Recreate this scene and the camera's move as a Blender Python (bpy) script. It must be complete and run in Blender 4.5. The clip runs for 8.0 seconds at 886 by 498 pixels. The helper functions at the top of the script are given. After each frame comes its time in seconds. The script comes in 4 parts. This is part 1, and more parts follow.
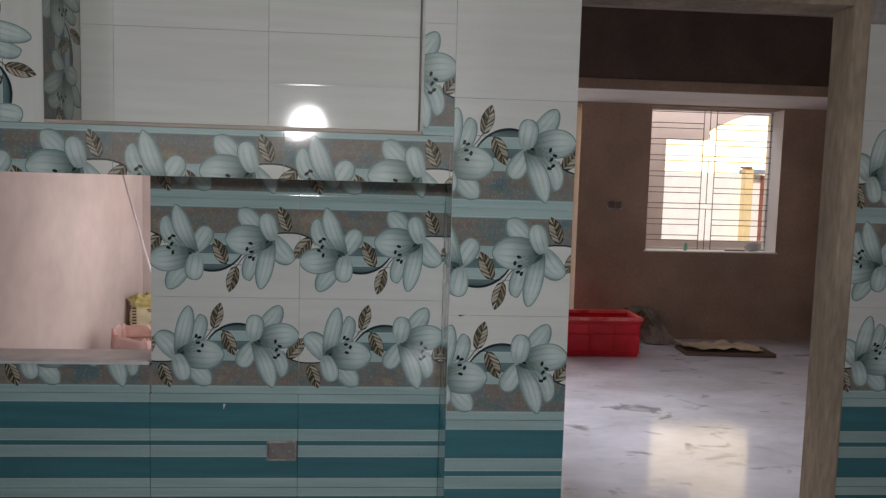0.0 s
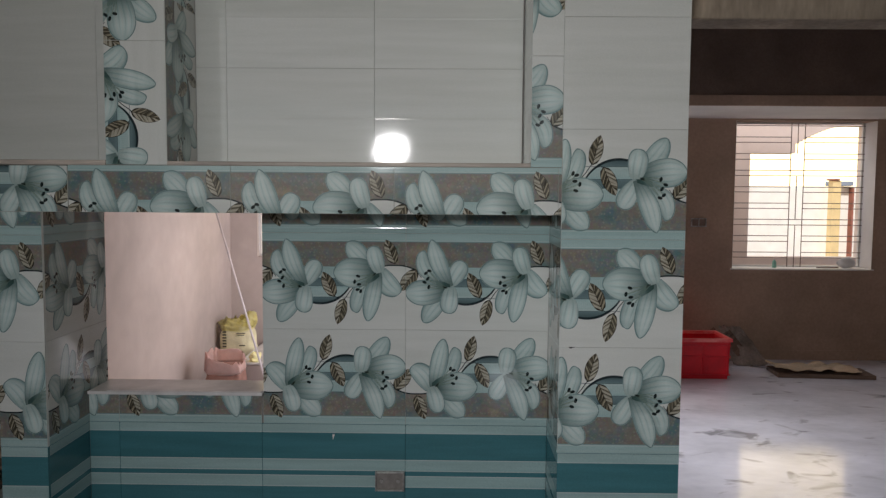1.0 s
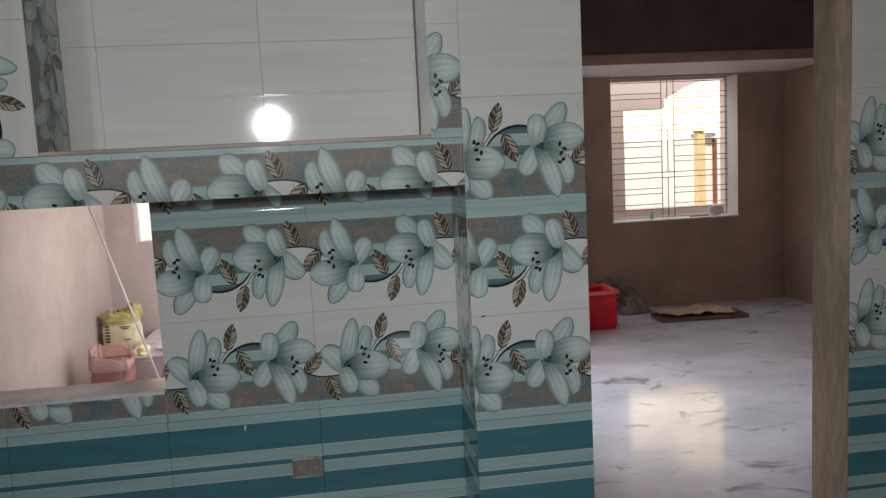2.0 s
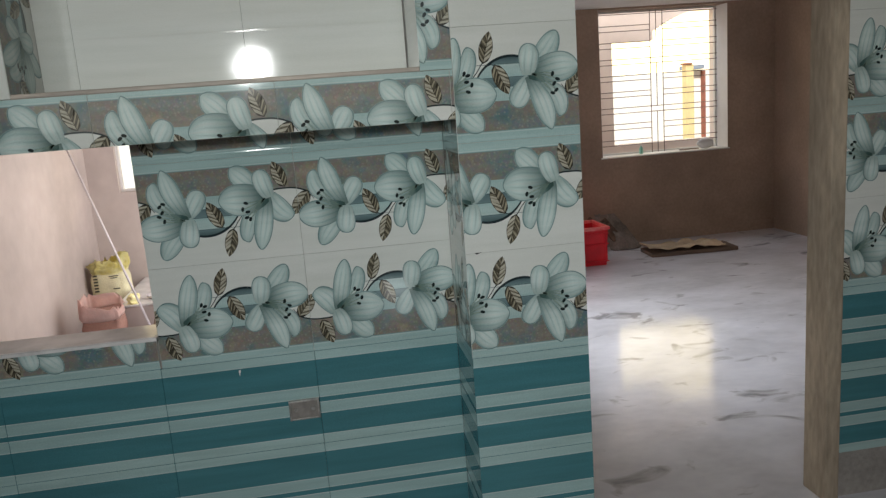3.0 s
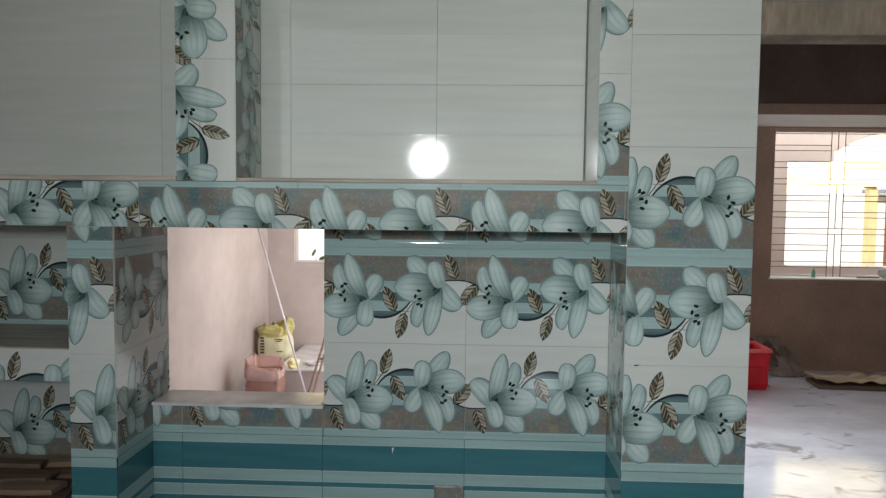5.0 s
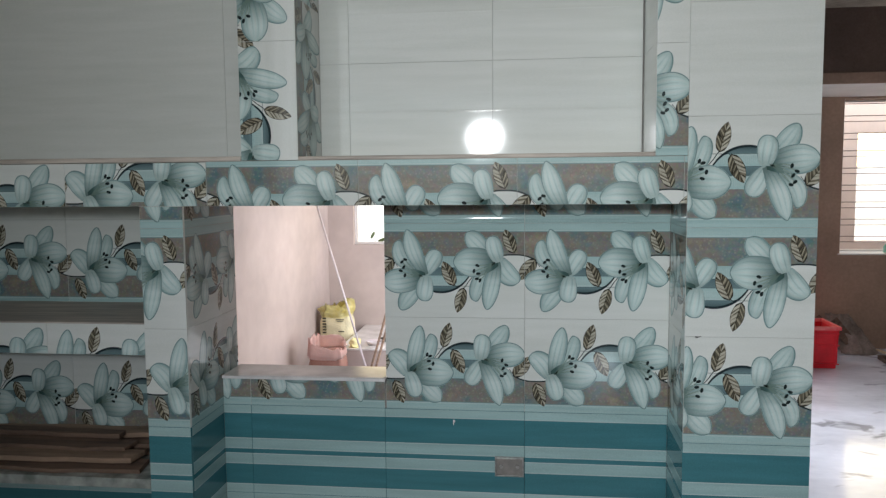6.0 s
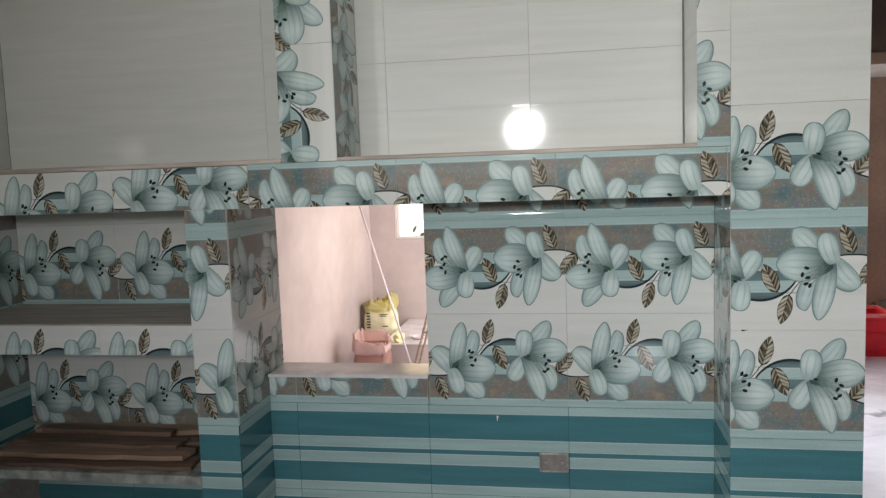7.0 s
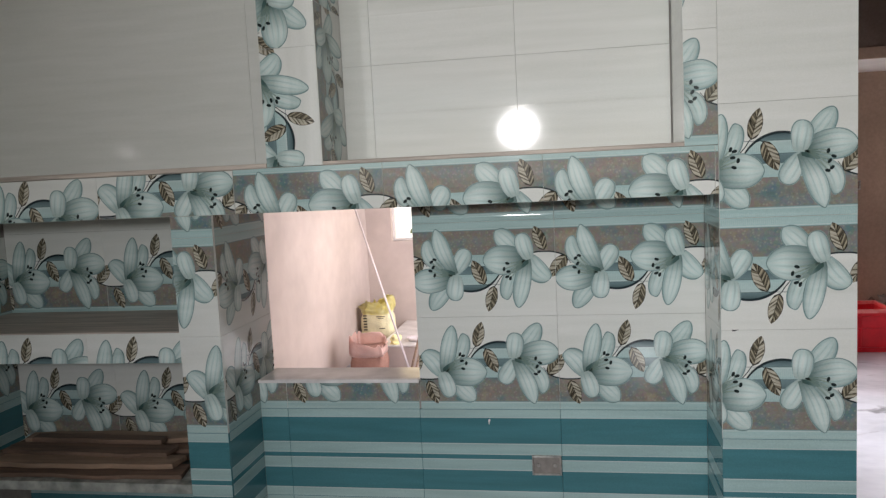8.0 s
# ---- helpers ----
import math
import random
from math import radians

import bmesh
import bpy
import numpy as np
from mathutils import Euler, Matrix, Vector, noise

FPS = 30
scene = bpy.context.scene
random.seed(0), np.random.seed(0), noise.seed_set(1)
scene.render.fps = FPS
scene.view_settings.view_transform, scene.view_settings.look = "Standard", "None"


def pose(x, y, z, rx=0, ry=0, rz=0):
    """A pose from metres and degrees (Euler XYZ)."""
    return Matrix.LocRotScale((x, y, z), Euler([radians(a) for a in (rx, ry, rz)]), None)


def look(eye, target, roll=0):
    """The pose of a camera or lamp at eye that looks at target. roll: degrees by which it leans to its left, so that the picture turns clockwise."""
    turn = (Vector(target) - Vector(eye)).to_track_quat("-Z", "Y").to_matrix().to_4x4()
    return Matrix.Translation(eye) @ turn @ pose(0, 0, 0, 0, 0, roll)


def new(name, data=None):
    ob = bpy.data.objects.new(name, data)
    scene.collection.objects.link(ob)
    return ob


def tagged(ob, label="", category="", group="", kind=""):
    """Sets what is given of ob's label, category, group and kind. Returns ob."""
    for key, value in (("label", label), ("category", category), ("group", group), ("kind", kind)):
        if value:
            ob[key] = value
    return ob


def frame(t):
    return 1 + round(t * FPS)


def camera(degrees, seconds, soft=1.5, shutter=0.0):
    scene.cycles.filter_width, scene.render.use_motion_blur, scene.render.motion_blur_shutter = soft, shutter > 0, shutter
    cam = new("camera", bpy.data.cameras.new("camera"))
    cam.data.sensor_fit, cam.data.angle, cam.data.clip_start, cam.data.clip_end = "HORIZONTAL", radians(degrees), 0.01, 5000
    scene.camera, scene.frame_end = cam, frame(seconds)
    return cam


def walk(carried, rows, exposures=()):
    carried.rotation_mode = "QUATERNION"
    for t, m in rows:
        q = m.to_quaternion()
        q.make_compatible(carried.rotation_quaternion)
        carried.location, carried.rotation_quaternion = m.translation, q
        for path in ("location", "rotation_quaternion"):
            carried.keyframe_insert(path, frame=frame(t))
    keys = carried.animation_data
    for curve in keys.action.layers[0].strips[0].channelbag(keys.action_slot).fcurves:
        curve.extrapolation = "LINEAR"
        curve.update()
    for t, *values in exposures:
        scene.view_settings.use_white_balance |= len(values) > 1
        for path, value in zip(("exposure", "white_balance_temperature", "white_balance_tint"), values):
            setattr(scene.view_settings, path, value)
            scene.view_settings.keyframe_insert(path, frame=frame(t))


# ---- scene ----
cam = camera(59.8, 8.0, 1.35)
PATH = [
    (0, (-0.179, -2.119, 1.577), (-0.031, -0.132, 1.397), 1.6),
    (0.5, (-0.213, -2.13, 1.593), (-0.195, -0.136, 1.432), 0.7),
    (1, (-0.295, -2.116, 1.619), (-0.322, -0.121, 1.479), 0.4),
    (1.5, (-0.357, -2.084, 1.651), (-0.265, -0.09, 1.527), -0.4),
    (2, (-0.353, -2.074, 1.635), (-0.084, -0.105, 1.407), -2.9),
    (2.2, (-0.352, -2.066, 1.619), (-0.038, -0.111, 1.333), -4.1),
    (3.3, (-0.373, -2.027, 1.618), (-0.104, -0.083, 1.236), -4.4),
    (3.5, (-0.393, -2.08, 1.633), (-0.191, -0.112, 1.342), -2.8),
    (4, (-0.417, -2.102, 1.627), (-0.342, -0.11, 1.455), 0.2),
    (4.5, (-0.415, -2.126, 1.641), (-0.421, -0.131, 1.505), 0.9),
    (4.7, (-0.415, -2.123, 1.65), (-0.455, -0.128, 1.518), 0.8),
    (5.8, (-0.411, -2.151, 1.658), (-0.609, -0.166, 1.524), -0.1),
    (6, (-0.414, -2.155, 1.633), (-0.647, -0.177, 1.457), -0.5),
    (6.5, (-0.412, -2.143, 1.622), (-0.711, -0.178, 1.396), -1.5),
    (7, (-0.405, -2.154, 1.649), (-0.748, -0.193, 1.454), -2.0),
    (7.5, (-0.404, -2.144, 1.646), (-0.772, -0.187, 1.461), -2.1),
    (8, (-0.372, -2.129, 1.655), (-0.716, -0.169, 1.46), -2.8),
]
EXPOSURES = [(0, -0.48, 6450, 15), (1.5, -0.48, 6450, 12), (2.2, -0.34, 6450, 13), (3.5, -0.05, 6450, 3), (4.0, -0.13, 6400, 4), (4.5, -0.12, 6350, 5), (6.0, 0.2, 6150, 8), (7.0, 0.34, 6550, 12), (8.0, 0.38, 6550, 13)]
walk(cam, [(t, look(eye, target, roll)) for t, eye, target, roll in PATH], EXPOSURES)

import functools

# ---- light ----
FLOOR = 0.13
world = bpy.data.worlds.new("sky")
scene.world = world
world.use_nodes = True
wn = world.node_tree
sky = wn.nodes.new("ShaderNodeTexSky")
sky.sky_type, sky.sun_disc = "NISHITA", False
sky.sun_elevation, sky.sun_rotation = radians(52), radians(205)
wn.links.new(sky.outputs[0], wn.nodes["Background"].inputs[0])
wn.nodes["Background"].inputs[1].default_value = 0.15

sun = new("sun", bpy.data.lights.new("sun", "SUN"))
sun.data.energy, sun.data.angle, sun.data.color = 5.0, radians(0.5), (1.0, 0.95, 0.87)
sun.matrix_world = look((-4, -8, 12), (0, 0.6, 0))


def area_light(name, place, target, width, height, power, colour, spread=180):
    lamp = new(name, bpy.data.lights.new(name, "AREA"))
    lamp.data.shape, lamp.data.size, lamp.data.size_y = "RECTANGLE", width, height
    lamp.data.energy, lamp.data.color = power, colour
    lamp.data.spread = radians(spread)
    lamp.matrix_world = look(place, target)
    return lamp


area_light("kitchen_bright_pane_light", (-0.77, -3.15, 1.945), (0.05, 0, 1.3), 0.235, 0.235, 11.2, (0.99, 0.985, 0.975), 108).data.shape = "DISK"
# broad fill lamp, added to brighten the tiles from behind
area_light("kitchen_fill_light", (-0.8, -3.19, 2.2), (0.3, 0, 1.2), 2.7, 1.3, 5.6, (0.97, 0.985, 1.0), 94)
# low lamp added for a sunlit floor patch that the alcove tiles mirror
area_light("kitchen_floor_patch_light", (0.10, -3.22, 0.215), (0.0, 0, 0.9), 0.22, 0.16, 0.8, (0.97, 0.985, 1.0))
# unseen lamp added to brighten the store room walls
area_light("store_fill_light", (-0.46, 3.42, 1.3), (-2.15, 4.35, 1.0), 1.8, 1.9, 40, (1.0, 0.96, 0.97))
area_light("hall_door_light", (1.06, 4.95, 1.25), (1.6, 3.0, 1.1), 0.98, 2.0, 4, (0.97, 0.98, 1.0))
# overhead lamp added in place of sky to lift the shaded veranda wall
area_light("veranda_fill_light", (3.1, 5.6, 2.93), (3.1, 5.75, 1.0), 3.6, 0.6, 34, (0.97, 0.985, 1.0))
area_light("hall_side_light", (0.12, 2.75, 1.3), (2.2, 1.95, 0.0), 1.9, 1.9, 23, (0.90, 0.93, 1.0), 90)


# ---- materials ----
def material(name, colour, rough=0.6, metal=0.0, vary=0.25, scale=6.0, bump=0.0, fine=60.0, stretch=(1, 1, 1), second=None, coat=0.0):
    """A painted, plastered, woven or stone surface: two scales of noise in colour, and a fine relief."""
    m = bpy.data.materials.new(name)
    m.use_nodes = True
    nt = m.node_tree
    b = nt.nodes["Principled BSDF"]
    b.inputs["Roughness"].default_value, b.inputs["Metallic"].default_value = rough, metal
    b.inputs["Coat Weight"].default_value = coat
    co = nt.nodes.new("ShaderNodeTexCoord")
    mp = nt.nodes.new("ShaderNodeMapping")
    mp.inputs["Scale"].default_value = stretch
    nt.links.new(co.outputs["Object"], mp.inputs[0])
    n1 = nt.nodes.new("ShaderNodeTexNoise")
    n1.inputs["Scale"].default_value, n1.inputs["Detail"].default_value = scale, 6
    n2 = nt.nodes.new("ShaderNodeTexNoise")
    n2.inputs["Scale"].default_value, n2.inputs["Detail"].default_value = fine, 4
    for n in (n1, n2):
        nt.links.new(mp.outputs[0], n.inputs["Vector"])
    ramp = nt.nodes.new("ShaderNodeValToRGB")
    dark = second or tuple(c * (1 - vary) for c in colour)
    light = tuple(min(1, c * (1 + vary * 0.4)) for c in colour)
    ramp.color_ramp.elements[0].position, ramp.color_ramp.elements[1].position = 0.32, 0.68
    ramp.color_ramp.elements[0].color, ramp.color_ramp.elements[1].color = (*dark, 1), (*light, 1)
    nt.links.new(n1.outputs["Fac"], ramp.inputs[0])
    mix = nt.nodes.new("ShaderNodeMix")
    mix.data_type, mix.blend_type = "RGBA", "OVERLAY"
    mix.inputs[0].default_value = min(0.5, vary)
    nt.links.new(ramp.outputs[0], mix.inputs[6])
    nt.links.new(n2.outputs["Fac"], mix.inputs[7])
    nt.links.new(mix.outputs[2], b.inputs["Base Color"])
    rr = nt.nodes.new("ShaderNodeMapRange")
    rr.inputs["To Min"].default_value, rr.inputs["To Max"].default_value = max(0.02, rough * 0.8), min(1, rough * 1.2)
    nt.links.new(n1.outputs["Fac"], rr.inputs[0])
    nt.links.new(rr.outputs[0], b.inputs["Roughness"])
    if bump:
        bp = nt.nodes.new("ShaderNodeBump")
        bp.inputs["Strength"].default_value, bp.inputs["Distance"].default_value = bump, 0.01
        nt.links.new(n2.outputs["Fac"], bp.inputs["Height"])
        nt.links.new(bp.outputs[0], b.inputs["Normal"])
    return m


def glazed(name, rough=0.07):
    """Glazed printed ceramic: the ink of the print, mottled where the print is mottled, under a clear glaze."""
    m = bpy.data.materials.new(name)
    m.use_nodes = True
    nt = m.node_tree
    b = nt.nodes["Principled BSDF"]
    ink = nt.nodes.new("ShaderNodeAttribute")
    ink.attribute_name = "ink"
    co = nt.nodes.new("ShaderNodeTexCoord")
    n1 = nt.nodes.new("ShaderNodeTexNoise")
    n1.inputs["Scale"].default_value, n1.inputs["Detail"].default_value = 14, 8
    n2 = nt.nodes.new("ShaderNodeTexVoronoi")
    n2.inputs["Scale"].default_value = 115
    info = nt.nodes.new("ShaderNodeObjectInfo")
    add = nt.nodes.new("ShaderNodeVectorMath")
    nt.links.new(co.outputs["Object"], add.inputs[0])
    nt.links.new(info.outputs["Random"], add.inputs[1])
    nt.links.new(add.outputs[0], n1.inputs["Vector"])
    nt.links.new(add.outputs[0], n2.inputs["Vector"])
    ramp = nt.nodes.new("ShaderNodeValToRGB")
    e = ramp.color_ramp.elements
    e[0].position, e[0].color = 0.33, (0.13, 0.205, 0.215, 1)
    e[1].position, e[1].color = 0.70, (0.295, 0.265, 0.20, 1)
    for where, tone in ((0.43, (0.19, 0.22, 0.21, 1)), (0.50, (0.222, 0.215, 0.19, 1)), (0.58, (0.228, 0.205, 0.178, 1))):
        e.new(where).color = tone
    nt.links.new(n1.outputs["Fac"], ramp.inputs[0])
    speck = nt.nodes.new("ShaderNodeMix")
    speck.data_type, speck.blend_type = "RGBA", "OVERLAY"
    speck.inputs[0].default_value = 0.09
    nt.links.new(ramp.outputs[0], speck.inputs[6])
    nt.links.new(n2.outputs["Color"], speck.inputs[7])
    # small pale blossoms strewn over the mottled field
    dots = nt.nodes.new("ShaderNodeTexVoronoi")
    dots.inputs["Scale"].default_value = 95
    nt.links.new(add.outputs[0], dots.inputs["Vector"])
    bloom = nt.nodes.new("ShaderNodeMapRange")
    bloom.inputs["From Min"].default_value, bloom.inputs["From Max"].default_value = 0.16, 0.34
    bloom.inputs["To Min"].default_value, bloom.inputs["To Max"].default_value = 0.34, 0.0
    nt.links.new(dots.outputs["Distance"], bloom.inputs[0])
    strewn = nt.nodes.new("ShaderNodeMix")
    strewn.data_type = "RGBA"
    strewn.inputs[7].default_value = (0.40, 0.40, 0.34, 1)
    nt.links.new(bloom.outputs[0], strewn.inputs[0])
    nt.links.new(speck.outputs[2], strewn.inputs[6])
    mix = nt.nodes.new("ShaderNodeMix")
    mix.data_type = "RGBA"
    nt.links.new(ink.outputs["Alpha"], mix.inputs[0])
    nt.links.new(ink.outputs["Color"], mix.inputs[6])
    nt.links.new(strewn.outputs[2], mix.inputs[7])
    mp = nt.nodes.new("ShaderNodeMapping")
    mp.inputs["Scale"].default_value = (2.2, 26, 2.2)
    nt.links.new(add.outputs[0], mp.inputs[0])
    n3 = nt.nodes.new("ShaderNodeTexNoise")
    n3.inputs["Scale"].default_value, n3.inputs["Detail"].default_value = 1.4, 5
    nt.links.new(mp.outputs[0], n3.inputs["Vector"])
    soft = nt.nodes.new("ShaderNodeMix")
    soft.data_type, soft.blend_type = "RGBA", "OVERLAY"
    soft.inputs[0].default_value = 0.26
    nt.links.new(mix.outputs[2], soft.inputs[6])
    nt.links.new(n3.outputs["Fac"], soft.inputs[7])
    nt.links.new(soft.outputs[2], b.inputs["Base Color"])
    rib = nt.nodes.new("ShaderNodeTexNoise")
    rib.inputs["Scale"].default_value, rib.inputs["Detail"].default_value = 420, 2
    nt.links.new(add.outputs[0], rib.inputs["Vector"])
    grain = nt.nodes.new("ShaderNodeMix")
    grain.data_type, grain.blend_type = "RGBA", "OVERLAY"
    grain.inputs[0].default_value = 0.22
    nt.links.new(soft.outputs[2], grain.inputs[6])
    nt.links.new(rib.outputs["Fac"], grain.inputs[7])
    nt.links.new(grain.outputs[2], b.inputs["Base Color"])
    b.inputs["Roughness"].default_value = rough
    b.inputs["Specular IOR Level"].default_value = 0.28
    wave = nt.nodes.new("ShaderNodeTexNoise")
    wave.inputs["Scale"].default_value = 9
    nt.links.new(add.outputs[0], wave.inputs["Vector"])
    bp = nt.nodes.new("ShaderNodeBump")
    bp.inputs["Strength"].default_value, bp.inputs["Distance"].default_value = 0.06, 0.004
    nt.links.new(wave.outputs["Fac"], bp.inputs["Height"])
    nt.links.new(bp.outputs[0], b.inputs["Normal"])
    return m


TILE = glazed("glazed_printed_tile")
MORTAR = material("grey_cement_mortar", (0.33, 0.31, 0.29), 0.9, vary=0.3, bump=0.4)
STONE = material("grey_green_polished_stone", (0.40, 0.42, 0.39), 0.07, vary=0.4, scale=14, fine=40, second=(0.17, 0.195, 0.18))
SLAB = material("brown_grey_stone_slab", (0.50, 0.44, 0.38), 0.5, vary=0.35, scale=12, stretch=(0.3, 3, 3))
SILL = material("white_marble_sill", (0.80, 0.78, 0.77), 0.16, vary=0.2, scale=8)
PLASTER_PINK = material("fresh_pinkish_cement_plaster", (0.555, 0.467, 0.43), 0.9, vary=0.13, scale=2.2, bump=0.03, fine=9)
PLASTER_BROWN = material("brown_cement_plaster", (0.40, 0.285, 0.215), 0.92, vary=0.22, scale=2.0, bump=0.15, fine=40)
# cement colour darkened to carry the shade on the loft front
PLASTER_SHADED = material("shaded_bare_cement", (0.14, 0.105, 0.085), 0.95, vary=0.25, scale=3, bump=0.2)
PAINT = material("white_wall_putty", (0.78, 0.75, 0.73), 0.7, vary=0.1, scale=3)
PAINT_PINK = material("pinkish_wall_putty", (0.80, 0.69, 0.63), 0.8, vary=0.1, scale=3)
CEMENT = material("cement_door_frame", (0.40, 0.33, 0.25), 0.8, vary=0.45, scale=5, bump=0.3, stretch=(1, 1, 0.25))
MARBLE = material("dusty_white_marble_floor", (0.72, 0.72, 0.78), 0.10, vary=0.22, scale=2.3, fine=14, second=(0.58, 0.58, 0.63), bump=0.10, stretch=(1.0, 1.6, 1))
# dust and smudges on the floor
fl = MARBLE.node_tree
fb = fl.nodes["Principled BSDF"]
old = fb.inputs["Base Color"].links[0].from_socket
sn = fl.nodes.new("ShaderNodeTexNoise")
sn.inputs["Scale"].default_value, sn.inputs["Detail"].default_value, sn.inputs["Distortion"].default_value = 3.6, 7, 0.8
fl.links.new(fl.nodes["Mapping"].outputs[0], sn.inputs["Vector"])
sr = fl.nodes.new("ShaderNodeMapRange")
sr.inputs["From Min"].default_value, sr.inputs["From Max"].default_value, sr.inputs["To Max"].default_value = 0.60, 0.70, 0.75
fl.links.new(sn.outputs["Fac"], sr.inputs[0])
sm = fl.nodes.new("ShaderNodeMix")
sm.data_type = "RGBA"
sm.inputs[7].default_value = (0.20, 0.19, 0.20, 1)
fl.links.new(sr.outputs[0], sm.inputs[0])
fl.links.new(old, sm.inputs[6])
fl.links.new(sm.outputs[2], fb.inputs["Base Color"])
sg = fl.nodes.new("ShaderNodeMapRange")
sg.inputs["From Min"].default_value, sg.inputs["From Max"].default_value = 0.40, 0.66
sg.inputs["To Min"].default_value, sg.inputs["To Max"].default_value = 0.015, 0.13
fl.links.new(sn.outputs["Fac"], sg.inputs[0])
fl.links.new(sg.outputs[0], fb.inputs["Roughness"])
fb.inputs["Specular IOR Level"].default_value = 0.22
CEILING = material("ceiling_plaster", (0.42, 0.38, 0.35), 0.9, vary=0.1)
RED = material("red_moulded_plastic", (0.75, 0.015, 0.03), 0.38, vary=0.18, scale=7)
# paler red that paints the window's reflection onto the crate rim
RED_RIM = material("red_plastic_glint", (0.82, 0.28, 0.27), 0.3, vary=0.3, scale=12, second=(0.78, 0.06, 0.07))
GRILLE = material("white_enamelled_steel", (0.72, 0.69, 0.65), 0.4, vary=0.08)
RUBBLE = material("grey_dusty_sacking", (0.30, 0.25, 0.22), 0.9, vary=0.4, scale=8, bump=0.4)
WOOD = material("rough_brown_timber", (0.19, 0.125, 0.09), 0.8, vary=0.5, scale=3, stretch=(1, 14, 14), bump=0.3)
WOOD_PALE = material("pale_sawn_timber", (0.34, 0.235, 0.165), 0.75, vary=0.4, scale=3, stretch=(1, 14, 14), bump=0.3)
CARD = material("dusty_brown_cardboard", (0.56, 0.43, 0.29), 0.85, vary=0.3, scale=5, bump=0.1)
YELLOW_BAG = material("yellow_woven_plastic_sack", (0.84, 0.77, 0.50), 0.55, vary=0.2, scale=9, bump=0.35, fine=90)
PINK_BAG = material("terracotta_pink_woven_sack", (0.38, 0.20, 0.155), 0.8, vary=0.2, scale=9, bump=0.35, fine=110)
PINK_FLAP = material("pale_pink_sack_lining", (0.90, 0.65, 0.59), 0.7, vary=0.15, scale=9, bump=0.2)
YELLOW_FLAP = material("pale_yellow_sack_mouth", (0.92, 0.86, 0.50), 0.6, second=(0.90, 0.80, 0.24), vary=0.1, scale=14, bump=0.3, fine=60)
GREEN = material("pale_green_plastic", (0.30, 0.62, 0.50), 0.3, vary=0.1)
INKBLACK = material("dark_print", (0.05, 0.045, 0.02), 0.6)
PIPE = material("white_plastic_pipe", (0.70, 0.64, 0.65), 0.4, vary=0.08)
BOX = material("galvanised_box_steel", (0.45, 0.44, 0.42), 0.45, metal=0.8, vary=0.4, scale=30)
# one yellow paint twice: deeper for the pillar's shade, paled for sun glare
WALL_SHADED = material("shaded_yellow_paint", (0.86, 0.68, 0.36), 0.8, vary=0.1)
WALL_LIT = material("sunlit_yellow_paint", (0.96, 0.95, 0.91), 0.8, vary=0.06)
RED_WALL = material("red_oxide_paint", (0.34, 0.13, 0.09), 0.8)
COPING = material("blue_grey_coping", (0.30, 0.36, 0.45), 0.8)
DARK_STEEL = material("dark_brown_steel", (0.22, 0.15, 0.12), 0.5)
GROUND = material("sandy_ground", (0.42, 0.37, 0.30), 0.95, vary=0.3, scale=0.6)
LEAF = material("green_foliage", (0.16, 0.22, 0.08), 0.6, vary=0.5, scale=2)
BLACK = material("black_rubber", (0.03, 0.03, 0.03), 0.6)


# ---- building helpers ----
def box(bm, x0, x1, y0, y1, z0, z1, bevel=0.0):
    """A block from corner to corner, with softened edges."""
    made = bmesh.ops.create_cube(bm, size=1, matrix=Matrix.Translation(((x0 + x1) / 2, (y0 + y1) / 2, (z0 + z1) / 2)) @ Matrix.Diagonal((x1 - x0, y1 - y0, z1 - z0, 1)))
    if bevel:
        edges = {e for v in made["verts"] for e in v.link_edges}
        bmesh.ops.bevel(bm, geom=list(edges), offset=bevel, segments=2, affect="EDGES", profile=0.6)
    return bm


def rod(bm, a, b, r, sides=12, r2=None):
    a, b = Vector(a), Vector(b)
    m = Matrix.Translation((a + b) / 2) @ (b - a).to_track_quat("Z", "Y").to_matrix().to_4x4()
    bmesh.ops.create_cone(bm, cap_ends=True, segments=sides, radius1=r, radius2=r if r2 is None else r2, depth=(b - a).length, matrix=m)
    return bm


def mesh_of(name, bm, mat, smooth=False):
    me = bpy.data.meshes.new(name)
    bmesh.ops.recalc_face_normals(bm, faces=bm.faces[:])
    bm.to_mesh(me)
    bm.free()
    me.materials.append(mat)
    if smooth:
        me.polygons.foreach_set("use_smooth", [True] * len(me.polygons))
    return me


def part(name, bm, mat, parent=None, label="", smooth=False):
    ob = new(name, mesh_of(name, bm, mat, smooth))
    if parent:
        ob.parent = parent
        ob.matrix_parent_inverse = parent.matrix_basis.inverted()
    return tagged(ob, label)


def thing(name, label, category, at=(0, 0, 0), group=""):
    ob = new(name)
    ob.empty_display_size = 0.1
    ob.matrix_basis = Matrix.Translation(at)
    return tagged(ob, label, category, group)


def structure(name, bm, mat, label):
    return tagged(part(name, bm, mat), label, "", "", "structure")


def wall_y(bm, x0, x1, y0, y1, z0, z1, holes=()):
    """A wall along x with rectangular openings (x0, x1, z0, z1) through it."""
    xs = sorted({x0, x1, *[h[0] for h in holes], *[h[1] for h in holes]})
    for a, b in zip(xs, xs[1:]):
        cut = sorted((h[2], h[3]) for h in holes if h[0] <= a and h[1] >= b)
        z = z0
        for c, d in [*cut, (z1, z1)]:
            if c - z > 1e-6:
                box(bm, a, b, y0, y1, z, c)
            z = d
    bmesh.ops.remove_doubles(bm, verts=bm.verts[:], dist=1e-5)
    return bm


